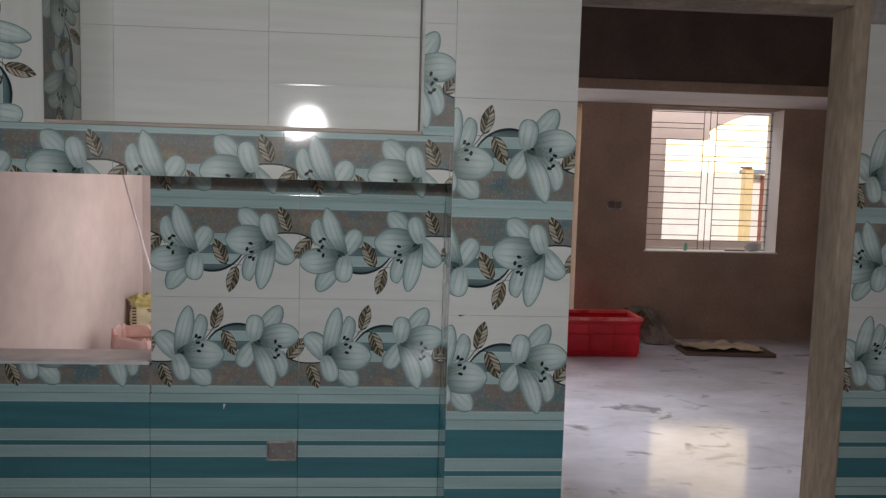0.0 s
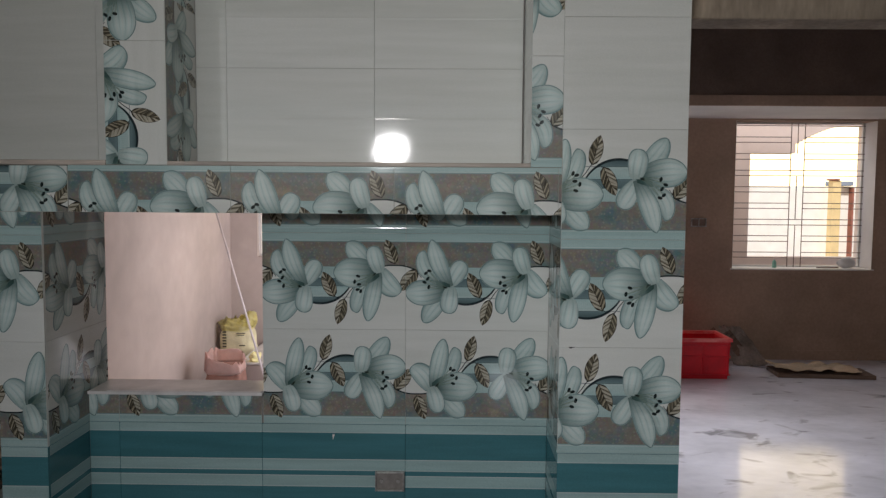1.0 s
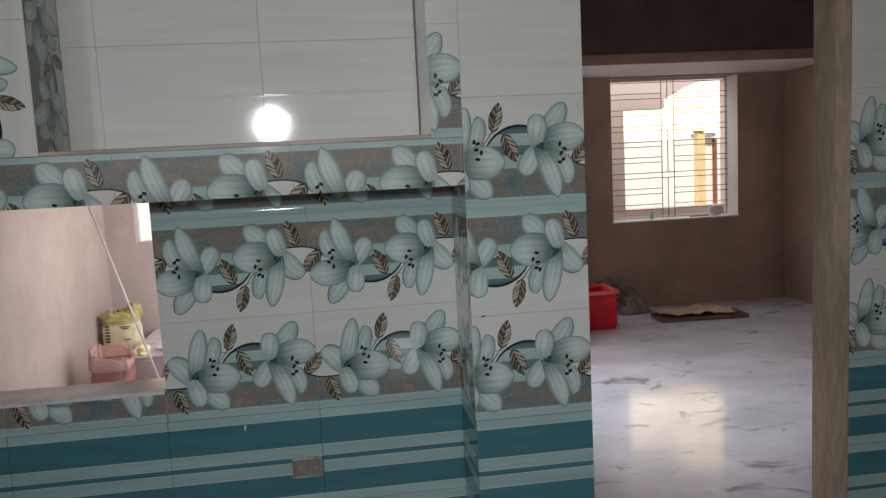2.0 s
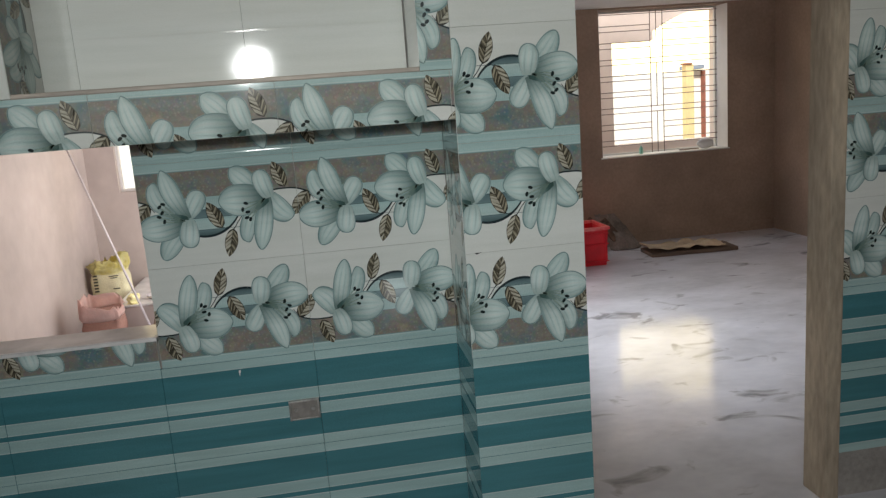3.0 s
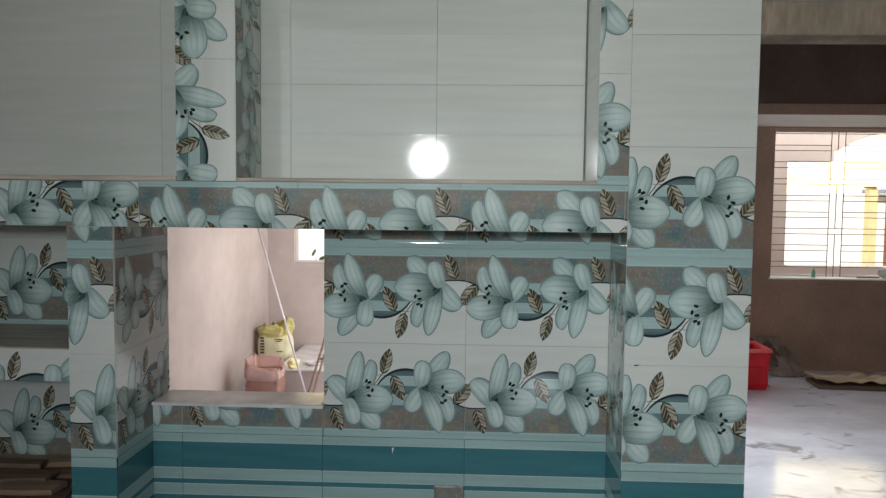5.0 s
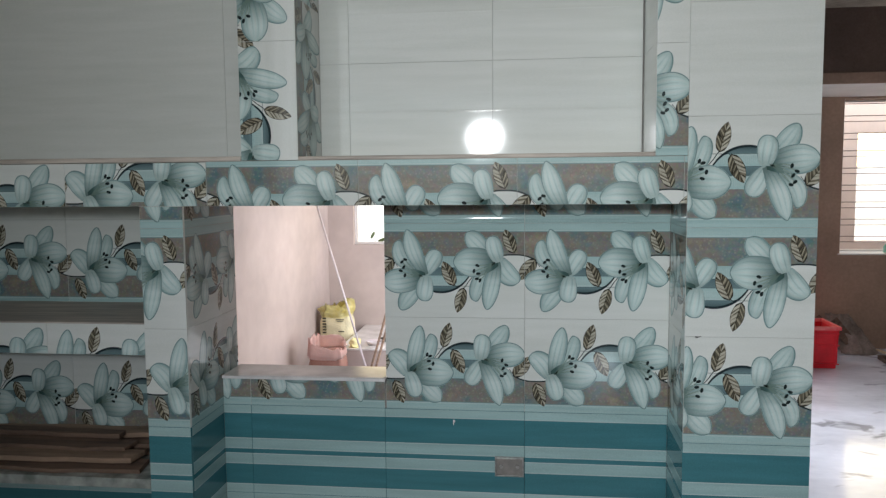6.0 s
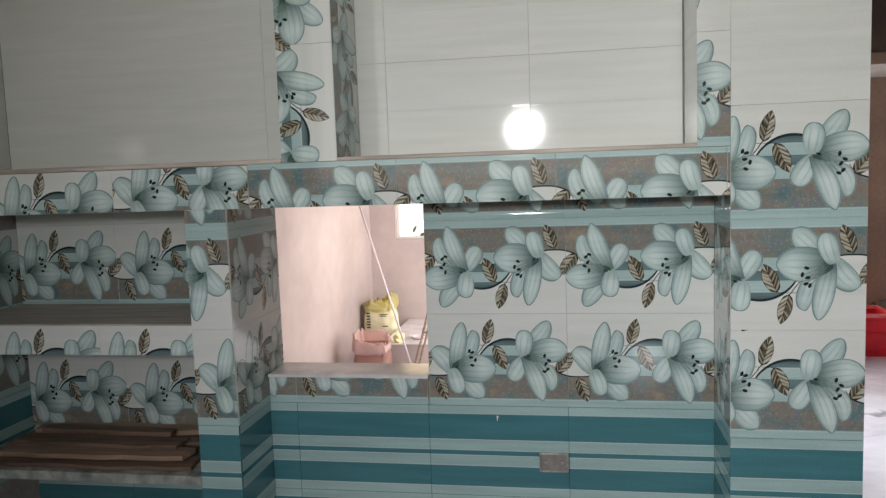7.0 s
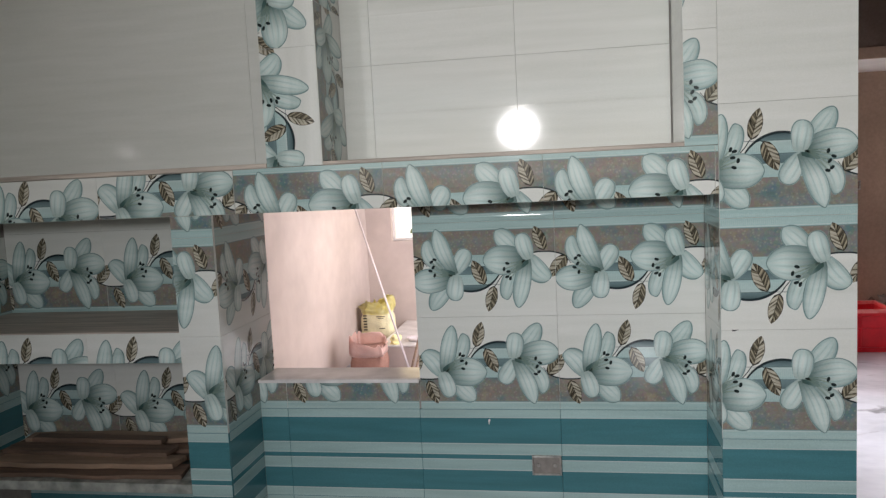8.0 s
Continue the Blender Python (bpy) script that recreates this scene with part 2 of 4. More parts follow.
# ---- shell ----
TOP = 2.95
bm = bmesh.new()
box(bm, -2.75, 4.3, -3.4, 4.93, FLOOR - 0.2, FLOOR)
floor = structure("floor", bm, MARBLE, "dusty white marble floor with grey smudges")
bm = bmesh.new()
box(bm, -2.75, 4.3, -3.4, 5.2, TOP, TOP + 0.15)
structure("ceiling", bm, CEILING, "plain plastered concrete ceiling slab")
bm = bmesh.new()
wall_y(bm, -1.444, 4.15, 0.258, 0.38, FLOOR, TOP, [(-1.444, -1.244, 1.692, TOP), (-1.436, -0.882, 0.985, 1.62), (0.36, 1.29, FLOOR, 2.25)])
wall_main = structure("wall_north", bm, MORTAR, "masonry kitchen wall with a serving opening and a doorway, faced with glazed tiles")
bm = bmesh.new()
wall_y(bm, -2.45, -1.50, 0.393, 0.50, FLOOR, TOP)
box(bm, -1.50, -1.091, 0.393, 0.50, 1.63, TOP)
wall_bay = structure("wall_bay", bm, MORTAR, "masonry back of the shelf bays, faced with glazed tiles")
bm = bmesh.new()
box(bm, -2.65, -2.458, -3.4, 0.52, FLOOR, TOP)
wall_west = structure("wall_west", bm, MORTAR, "masonry side wall of the kitchen, tiled")
bm = bmesh.new()
box(bm, 2.15, 2.3, -3.2, 0.258, FLOOR, TOP)
structure("wall_east", bm, PLASTER_BROWN, "plain cement-plastered kitchen side wall")
# unseen wall; its wide and low gaps are added for lamps
bm = bmesh.new()
wall_y(bm, -2.458, 2.3, -3.4, -3.2, FLOOR, TOP, [(-2.2, 0.6, 1.5, 2.88), (-0.03, 0.23, 0.132, 0.31)])
structure("wall_south", bm, PLASTER_BROWN, "plain cement-plastered unseen kitchen wall with added openings for the lamps")
bm = bmesh.new()
wall_y(bm, 0.05, 4.15, 4.93, 5.20, FLOOR, TOP, [(0.55, 1.59, FLOOR, 2.3), (2.25, 3.515, 0.965, 2.31)])
# unseen block above the roof, added to keep sun off the veranda wall
box(bm, -2.4, 4.3, 5.0, 5.2, TOP + 0.15, 4.25)
structure("wall_hall", bm, PLASTER_BROWN, "brown cement-plastered hall wall with a window, a doorway and an unseen sun-blocking top")
bm = bmesh.new()
box(bm, 4.0, 4.15, 0.38, 4.93, FLOOR, TOP)
structure("wall_hall_side", bm, PLASTER_BROWN, "brown cement-plastered hall side wall")
# unseen walls; the well between them is invented to hold two lamps
bm = bmesh.new()
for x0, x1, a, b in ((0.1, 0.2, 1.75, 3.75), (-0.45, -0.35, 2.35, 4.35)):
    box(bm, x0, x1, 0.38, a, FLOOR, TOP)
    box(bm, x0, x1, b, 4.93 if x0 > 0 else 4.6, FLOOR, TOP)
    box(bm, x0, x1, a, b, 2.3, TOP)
structure("wall_partition", bm, PAINT, "plain white unseen walls of an added lamp well between store room and hall")
bm = bmesh.new()
box(bm, -2.4, -2.25, 0.50, 4.6, FLOOR, TOP)
structure("wall_store_side", bm, PLASTER_PINK, "pinkish freshly plastered store room wall")
bm = bmesh.new()
wall_y(bm, -2.4, 0.05, 4.6, 4.75, FLOOR, TOP, [(-2.015, -1.25, 1.07, 2.1), (-1.15, -0.55, FLOOR, 2.2)])
structure("wall_store_end", bm, PLASTER_PINK, "pinkish plastered store room end wall with a small window")
# the loft over the hall window
bm = bmesh.new()
box(bm, 0.2, 4.0, 3.93, 3.952, 2.323, 2.405, 0.004)
structure("loft_edge", bm, PLASTER_BROWN, "bare brown cement edge of the loft slab")
bm = bmesh.new()
box(bm, 0.2, 4.0, 3.955, 4.93, 2.325, 2.40)
structure("loft_slab", bm, PAINT, "concrete loft slab with a whitened underside")
# the unlit loft front: its shade is in the colour
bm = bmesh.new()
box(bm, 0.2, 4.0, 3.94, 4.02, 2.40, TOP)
structure("loft_front", bm, PLASTER_SHADED, "bare cement front of the loft, darkened for its shade")

# ---- masonry cupboard against the kitchen wall ----
bm = bmesh.new()
box(bm, 0.008, 0.332, 0.008, 0.258, FLOOR, TOP)
pillar = structure("cupboard_pillar", bm, MORTAR, "broad masonry pier of the kitchen cupboard, faced with floral tiles")
bm = bmesh.new()
box(bm, -1.562, -1.444, 0.008, 0.393, FLOOR, 1.573)
pier = structure("cupboard_pier", bm, MORTAR, "narrow masonry pier between alcove and shelves, faced with floral tiles")
bm = bmesh.new()
box(bm, -2.458, 0.008, 0.008, 0.258, 1.573, 1.692)
box(bm, -2.458, -1.436, 0.258, 0.393, 1.573, 1.692)
lintel = structure("cupboard_beam", bm, MORTAR, "masonry beam over the alcove, faced with floral tiles")
bm = bmesh.new()
box(bm, -2.45, -1.252, -0.004, 0.385, 1.694, 1.7085, 0.003)
structure("niche_ledge", bm, SLAB, "thin brown-grey stone ledge of the wide niche")
bm = bmesh.new()
box(bm, -1.083, -0.086, -0.002, 0.25, 1.695, 1.7065, 0.003)
structure("niche_ledge_small", bm, SLAB, "thin brown-grey stone ledge of the tiled niche")
bm = bmesh.new()
box(bm, -1.244, -1.091, 0.008, 0.393, 1.70, TOP)
mullion = structure("cupboard_mullion", bm, MORTAR, "masonry upright between two wall niches, faced with floral tiles")
bm = bmesh.new()
box(bm, -0.078, 0.008, 0.008, 0.258, 1.70, TOP)
upright = structure("cupboard_upright", bm, MORTAR, "masonry upright beside the tiled niche")
bm = bmesh.new()
box(bm, -2.458, 0.008, 0.008, 0.393, 2.36, TOP)
structure("cupboard_head", bm, PAINT, "plain head over the wall niches")

# ---- printed tiles ----
TW, TH, TT = 0.45, 0.30, 0.008
WHITE, PALE, STRIP = (0.69, 0.715, 0.68), (0.585, 0.72, 0.695), (0.36, 0.51, 0.505)
DEEP, LINE, TEAL = (0.12, 0.225, 0.228), (0.022, 0.034, 0.038), (0.06, 0.195, 0.225)
THROAT = (0.05, 0.095, 0.085)


def shade(a, b, t):
    return tuple(p + (q - p) * t for p, q in zip(a, b))


def quad(out, layer, pts, cols, mottle=0.0):
    out.append((layer, [(p[0], p[1], *c, mottle) for p, c in zip(pts, cols)]))


def petal(out, layer, root, tip, half, peak, blunt, bend, ribs, tone, neck, depth, deep):
    """A lily petal from its root to its tip: widest at peak, ribbed lengthwise, with a dark rim and a deep root."""
    (x0, y0), (x1, y1) = root, tip
    length = math.hypot(x1 - x0, y1 - y0)
    ax, ay = (x1 - x0) / length, (y1 - y0) / length
    rise = blunt * peak / (1 - peak)
    top = peak ** rise * (1 - peak) ** blunt

    def at(s, v, grow=0.0):
        swell = s ** rise * (1 - s) ** blunt / top if 0 < s < 1 else 0.0
        if s < peak:
            swell = neck + (1 - neck) * swell
        wide = half * swell + grow * min(1, max(0, 4 * s - 0.6))
        side = v * wide + bend * 4 * s * (1 - s)
        along = length * s + grow * s
        return x0 + ax * along - ay * side, y0 + ay * along + ax * side

    def step(s):
        return math.sin(math.pi / 2 * s)

    for grow, lay_, col in ((0.0020, layer, shade(DEEP, PALE, 0.35)), (0.0009, layer + 0.4, shade(LINE, DEEP, 0.6))):
        rim = [(at(step(i / 20), 1, grow), at(step(i / 20), -1, grow)) for i in range(21)]
        for (p, q), (c, d) in zip(rim, rim[1:]):
            quad(out, lay_, [p, c, d, q], [col] * 4)
        quad(out, lay_, [rim[-2][0], at(1, 0, grow), at(1, 0, grow), rim[-2][1]], [col] * 4)

    def ink(s, v):
        wob = v + 0.06 * math.sin(5 * s + 360 * half)
        rib = math.cos(wob * math.pi * ribs)
        c = shade(PALE, WHITE, 0.75 * max(0, rib) * min(1, 2.5 * s) * (1 - 0.55 * s))
        groove = max(0, -rib) ** 5 * min(1, 5 * s) * max(0, min(1, 4 * (0.96 - s)))
        c = shade(c, DEEP, 0.50 * groove * (1 - 0.5 * s))
        c = shade(c, DEEP, 0.42 * abs(v) ** 4 * min(1, 3 * s) + 0.34 * max(0, -0.1 - v) * min(1, 2 * s))
        c = shade(c, DEEP, 0.26 * max(0, s - 0.75) / 0.25)
        near = max(0, 1 - s / depth)
        c = shade(c, shade(DEEP, THROAT, near), deep * min(1, 1.2 * near))
        return shade(c, DEEP, tone)

    ns, nv = 14, 6 * round(ribs + 1)
    for i in range(ns):
        for j in range(nv):
            p, q = step(i / ns), step((i + 1) / ns)
            sv = [(p, -1 + 2 * j / nv), (q, -1 + 2 * j / nv), (q, -1 + 2 * (j + 1) / nv), (p, -1 + 2 * (j + 1) / nv)]
            quad(out, layer + 0.8, [at(s, v) for s, v in sv], [ink(s, v) for s, v in sv])


def leaf(out, layer, bx, by, tx, ty, width, flip=1):
    """A small heart-shaped leaf with slanting veins: pale ochre wedges between dark brown ones, one half deeper."""
    length = math.hypot(tx - bx, ty - by)
    ax, ay = (tx - bx) / length, (ty - by) / length
    ochre, dark = (0.44, 0.40, 0.29), (0.045, 0.04, 0.03)
    n = 6

    def at(s, v):
        half = width * 0.5 * (s ** 0.5 * (1 - s) ** 0.8 / 0.462 if 0 < s < 1 else 0)
        along = s + 0.10 * abs(v) * (1 - s) - 0.13 * abs(v) * max(0, 1 - 4 * s)
        return bx + ax * along * length - ay * v * half * flip, by + ay * along * length + ax * v * half * flip

    outer = [(at(i / 14, 1.08), at(i / 14, -1.08)) for i in range(15)]
    for (a, b), (c, d) in zip(outer, outer[1:]):
        quad(out, layer - 0.4, [a, c, d, b], [dark] * 4)
    for i in range(n):
        for side in (-1, 1):
            a, b = i / n, (i + 1) / n
            m = a + ((0.68 if side > 0 else 0.38) + 0.16 * math.sin(2.3 * i + side + 40 * bx)) * (b - a)
            lift = 0.17 + 0.05 * math.sin(1.7 * i)
            pale = shade(ochre, WHITE, 0.25) if side > 0 else shade(ochre, dark, 0.22)
            deep = shade(ochre, dark, 0.7 if side > 0 else 0.93)

            def far(s):
                return at(min(1, s + lift), side)

            quad(out, layer, [at(a, 0), at(m, 0), far(m), far(a)], [shade(pale, dark, 0.35), pale, pale, pale])
            quad(out, layer, [at(m, 0), at(b, 0), far(b), far(m)], [shade(deep, dark, 0.4), deep, shade(deep, ochre, 0.3), deep])
    stroke(out, layer + 0.3, [at(i / 8, 0) for i in range(9)], 0.0015, dark)


def stroke(out, layer, pts, width, col):
    for (x0, y0), (x1, y1) in zip(pts, pts[1:]):
        d = math.hypot(x1 - x0, y1 - y0) or 1
        nx, ny = -(y1 - y0) / d * width / 2, (x1 - x0) / d * width / 2
        quad(out, layer, [(x0 + nx, y0 + ny), (x1 + nx, y1 + ny), (x1 - nx, y1 - ny), (x0 - nx, y0 - ny)], [col] * 4)


def rect(out, layer, x0, x1, y0, y1, col, mottle=0.0):
    quad(out, layer, [(x0, y0), (x1, y0), (x1, y1), (x0, y1)], [col] * 4, mottle)


def stamens(out, layer, root, tips, lean):
    """Dark filaments that fan out of the throat, each with a heavy oval anther."""
    (cx, cy) = root
    for k, (tx, ty) in enumerate(tips):
        mx, my = (cx + tx) / 2 + 0.004 * lean, (cy + ty) / 2 + 0.006
        bow = [((1 - q) ** 2 * cx + 2 * q * (1 - q) * mx + q * q * tx, (1 - q) ** 2 * cy + 2 * q * (1 - q) * my + q * q * ty) for q in [i / 6 for i in range(7)]]
        stroke(out, layer, bow, 0.0030, (0.15, 0.22, 0.19))
        stroke(out, layer + 0.3, bow[3:], 0.0014, (0.34, 0.42, 0.36))
        turn = 0.5 + 0.9 * math.sin(2.4 * k + lean)
        ring = []
        for i in range(10):
            a = i * math.pi / 5
            ex, ey = 0.0072 * math.cos(a), 0.0046 * math.sin(a)
            ring.append((tx + ex * math.cos(turn) - ey * math.sin(turn), ty + ex * math.sin(turn) + ey * math.cos(turn)))
        out.append((layer + 1, [(p[0], p[1], 0.018, 0.026, 0.026, 0.0) for p in ring]))
        quad(out, layer + 1.4, [ring[1], ring[2], ring[3], ring[4]], [(0.07, 0.09, 0.09)] * 4)


def wave(u):
    """The edge between the white and the mottled field, which hangs like a garland."""
    u = (u - 0.035) % TW
    u = u - TW if u > TW / 2 else u
    return 0.099 + 4.6 * max(0, abs(u) - 0.01) ** 2 if -0.11 < u < 0.09 else 0.105


def floral():
    out = []
    rect(out, 0, -0.01, TW + 0.01, 0.0, 0.0265, STRIP)
    stroke(out, 1, [(-0.01, 0.0265), (TW + 0.01, 0.0265)], 0.0022, shade(STRIP, LINE, 0.5))
    stroke(out, 1, [(-0.01, 0.0225), (TW + 0.01, 0.0225)], 0.0012, shade(STRIP, WHITE, 0.6))
    for i in range(90):
        x = TW * (i + 0.5) / 90
        stroke(out, 0.5, [(x, 0.004), (x, 0.018)], 0.0013, shade(STRIP, WHITE, 0.22))
    n = 45
    for i in range(n):
        a, b = TW * i / n, TW * (i + 1) / n
        quad(out, 0, [(a, 0.0276), (b, 0.0276), (b, wave(b)), (a, wave(a))], [(0.27, 0.24, 0.22)] * 4, 1.0)
    for a, b in ((0.0, 0.16), (0.375, TW)):
        pts = [(a + (b - a) * i / 24, wave(a + (b - a) * i / 24)) for i in range(25)]
        stroke(out, 2, pts, 0.0042, LINE)
    # the striped lens between two flowers, under a dark arch
    cx, base, rx, ry = 0.265, 0.104, 0.108, 0.115

    def arch_at(y):
        return rx * math.sqrt(max(0, 1 - ((y - base) / ry) ** 2))

    dusk = (0.105, 0.165, 0.18)
    for y0, y1, lower, upper in ((base, 0.140, STRIP, shade(STRIP, WHITE, 0.12)), (0.140, 0.1645, dusk, shade(dusk, STRIP, 0.25)), (0.1645, 0.199, STRIP, shade(STRIP, WHITE, 0.15)), (0.199, base + ry, shade(dusk, STRIP, 0.2), shade(dusk, LINE, 0.5))):
        m = 6
        for k in range(m):
            ya, yb = y0 + (y1 - y0) * k / m, y0 + (y1 - y0) * (k + 1) / m
            ha, hb = arch_at(ya), arch_at(yb)
            ca, cb = shade(lower, upper, k / m), shade(lower, upper, (k + 1) / m)
            quad(out, 2, [(cx - ha, ya), (cx + ha, ya), (cx + hb, yb), (cx - hb, yb)], [ca, ca, cb, cb])
        stroke(out, 3, [(cx - 0.092, y1), (cx + 0.092, y1)] if y1 < 0.2 else [(cx, y1), (cx + 0.001, y1)], 0.0014, shade(dusk, LINE, 0.4))
        if lower is STRIP:
            for k in range(34):
                x = cx - 0.083 + 0.005 * k
                stroke(out, 2.6, [(x, y0 + 0.007), (x, y1 - 0.006)], 0.0013, shade(STRIP, WHITE, 0.3))
            stroke(out, 2.8, [(cx - 0.085, y1 - 0.004), (cx + 0.085, y1 - 0.004)], 0.0012, shade(STRIP, WHITE, 0.55))
    arch = [(cx + rx * math.cos(a), base + ry * math.sin(a)) for a in [math.pi * (0.86 - 0.56 * i / 24) for i in range(25)]]
    for p, q, k in zip(arch, arch[1:], range(24)):
        stroke(out, 4, [p, q], 0.0035 + 0.0035 * math.sin(math.pi * k / 24), LINE)
    stroke(out, 5, [(0.160, 0.165), (0.176, 0.184), (0.185, 0.198), (0.193, 0.208)], 0.0024, LINE)
    leaf(out, 5, 0.192, 0.205, 0.2128, 0.284, 0.038, -1)
    stroke(out, 5, [(0.205, 0.196), (0.214, 0.200), (0.2225, 0.194)], 0.0018, LINE)
    leaf(out, 5, 0.2225, 0.196, 0.257, 0.120, 0.042)
    for shift in (0, -TW):
        stroke(out, 5, [(0.402 + shift, 0.137), (0.4175 + shift, 0.115)], 0.0018, LINE)
        leaf(out, 5, 0.4175 + shift, 0.1144, 0.4685 + shift, 0.178, 0.044, -1)
    leaf(out, 5, 0.034, 0.0925, 0.0615, 0.019, 0.040)
    # the two flowers: root, tip, half width, where widest, bluntness, bend, ribs, tone, neck, depth of the throat
    for k, row in enumerate((
        ((0.099, 0.123), (0.159, 0.2437), 0.021, 0.649, 0.36, -0.013, 2.5, 0.12, 0.3, 0.5, 0.6),
        ((0.098, 0.106), (0.1815, 0.0300), 0.029, 0.650, 0.70, 0.001, 3.5, 0.06, 0.3, 0.55, 0.7),
        ((0.083, 0.116), (0.0229, 0.1879), 0.031, 0.50, 0.40, -0.007, 3.5, 0.04, 0.35, 0.45, 0.45),
        ((0.087, 0.119), (0.1182, 0.2715), 0.0255, 0.53, 0.62, -0.001, 3.5, 0.0, 0.45, 0.48, 0.85),
        ((0.083, 0.115), (0.2226, 0.1229), 0.045, 0.575, 0.62, 0.003, 4.5, 0.0, 0.42, 0.68, 1.0),
        ((0.080, 0.122), (0.1051, 0.0420), 0.025, 0.607, 0.42, 0.001, 2.5, 0.0, 0.50, 0.50, 0.40),
    )):
        petal(out, 8 + 2 * k, *row)
    stamens(out, 22, (0.092, 0.123), ((0.1396, 0.180), (0.1494, 0.1751), (0.1451, 0.1588), (0.1586, 0.1505), (0.148, 0.1331)), 1)
    for k, row in enumerate((
        ((0.329, 0.183), (0.3940, 0.2745), 0.028, 0.50, 0.58, -0.003, 3.5, 0.12, 0.3, 0.5, 0.6),
        ((0.352, 0.148), (0.4025, 0.0560), 0.022, 0.555, 0.36, 0.015, 2.5, 0.08, 0.3, 0.5, 0.6),
        ((0.313, 0.163), (0.2728, 0.0865), 0.026, 0.650, 0.44, 0.0, 2.5, 0.03, 0.30, 0.40, 0.45),
        ((0.313, 0.163), (0.3714, 0.0200), 0.026, 0.575, 0.78, 0.006, 3.5, 0.0, 0.40, 0.48, 0.85),
        ((0.313, 0.172), (0.4495, 0.1852), 0.0385, 0.60, 0.56, 0.003, 4.5, 0.0, 0.42, 0.68, 1.0),
        ((0.310, 0.166), (0.3177, 0.2460), 0.0265, 0.600, 0.45, -0.002, 2.5, 0.0, 0.50, 0.45, 0.42),
    )):
        petal(out, 8 + 2 * k, *row)
    stamens(out, 22, (0.322, 0.168), ((0.379, 0.1652), (0.3923, 0.1507), (0.3825, 0.1394), (0.388, 0.1222), (0.3777, 0.1149)), 2)
    return out


def teal_bands():
    out = []
    edges = (0.0, 0.03, 0.10, 0.135, 0.152, 0.187, 0.273, 0.30)
    for i, (a, b) in enumerate(zip(edges, edges[1:])):
        if i % 2 == 0:
            rect(out, 0, -0.01, TW + 0.01, a, b, STRIP if i in (0, 6) else shade(STRIP, TEAL, 0.12))
            for e in (a, b):
                stroke(out, 1, [(-0.01, e), (TW + 0.01, e)], 0.002, shade(STRIP, WHITE, 0.5))
    return out


PRINT_A = floral()
PRINTS = {
    "floral": (WHITE, PRINT_A),
    "turned": (WHITE, [(k, [(TW - p[0], TH - p[1], *p[2:]) for p in q]) for k, q in PRINT_A]),
    "teal": (TEAL, teal_bands()),
    "white": (WHITE, []),
}


def clipped(poly, x0, x1, y0, y1):
    for axis, limit, sign in ((0, x0, 1), (0, x1, -1), (1, y0, 1), (1, y1, -1)):
        out = []
        for a, b in zip(poly, poly[1:] + poly[:1]):
            da, db = sign * (a[axis] - limit), sign * (b[axis] - limit)
            if da >= 0:
                out.append(a)
            if (da >= 0) != (db >= 0):
                f = da / (da - db)
                out.append(tuple(p + (q - p) * f for p, q in zip(a, b)))
        poly = out
        if len(poly) < 3:
            return []
    return poly


@functools.lru_cache(maxsize=None)
def tile_mesh(kind, u0, u1, v0, v1):
    """A tile, or a piece cut from one, with its lower left corner at the origin and its printed face towards +z."""
    ground, print_ = PRINTS[kind]
    g, c = 0.0002, 0.0005
    w, h = u1 - u0, v1 - v0
    verts, faces, cols = [], [], []
    for inset, z in ((g, 0.0), (g, TT - 0.001), (g + c, TT)):
        verts += [(inset, inset, z), (w - inset, inset, z), (w - inset, h - inset, z), (inset, h - inset, z)]
    for k in (0, 4):
        for i in range(4):
            j = (i + 1) % 4
            faces.append((k + i, k + j, k + 4 + j, k + 4 + i))
    faces += [(8, 9, 10, 11), (3, 2, 1, 0)]
    cols += [(*ground, 0.0)] * 40
    for layer, poly in print_:
        q = clipped(poly, u0 + g + c, u1 - g - c, v0 + g + c, v1 - g - c)
        if len(q) < 3:
            continue
        area = sum(a[0] * b[1] - b[0] * a[1] for a, b in zip(q, q[1:] + q[:1]))
        if abs(area) < 1e-9:
            continue
        q = q if area > 0 else q[::-1]
        k = len(verts)
        verts += [(p[0] - u0, p[1] - v0, TT + 0.00003 * (layer + 1)) for p in q]
        faces.append(tuple(range(k, k + len(q))))
        cols += [p[2:6] for p in q]
    # low glazed beads that run along the tile
    flat = len(faces)
    for bead, tint in {"white": ((0.15, WHITE),), "teal": (), "turned": ()}.get(kind, ((0.0145, STRIP),)):
        if not v0 + 0.0055 < bead < v1 - 0.0055:
            continue
        k = len(verts)
        for i in range(13):
            a = i / 6 - 1
            for x in (g + c, w - g - c):
                verts.append((x, bead - v0 + 0.004 * a, TT + 0.00007 + 0.00014 * (1 + math.cos(math.pi * a))))
        for i in range(12):
            faces.append((k + 2 * i, k + 2 * i + 1, k + 2 * i + 3, k + 2 * i + 2))
            cols += [(*tint, 0.0)] * 4
    me = bpy.data.meshes.new("tile")
    me.from_pydata(verts, [], faces)
    me.polygons.foreach_set("use_smooth", [i >= flat for i in range(len(faces))])
    ink = me.color_attributes.new("ink", "FLOAT_COLOR", "CORNER")
    ink.data.foreach_set("color", [x for c4 in cols for x in c4])
    me.materials.append(TILE)
    return me


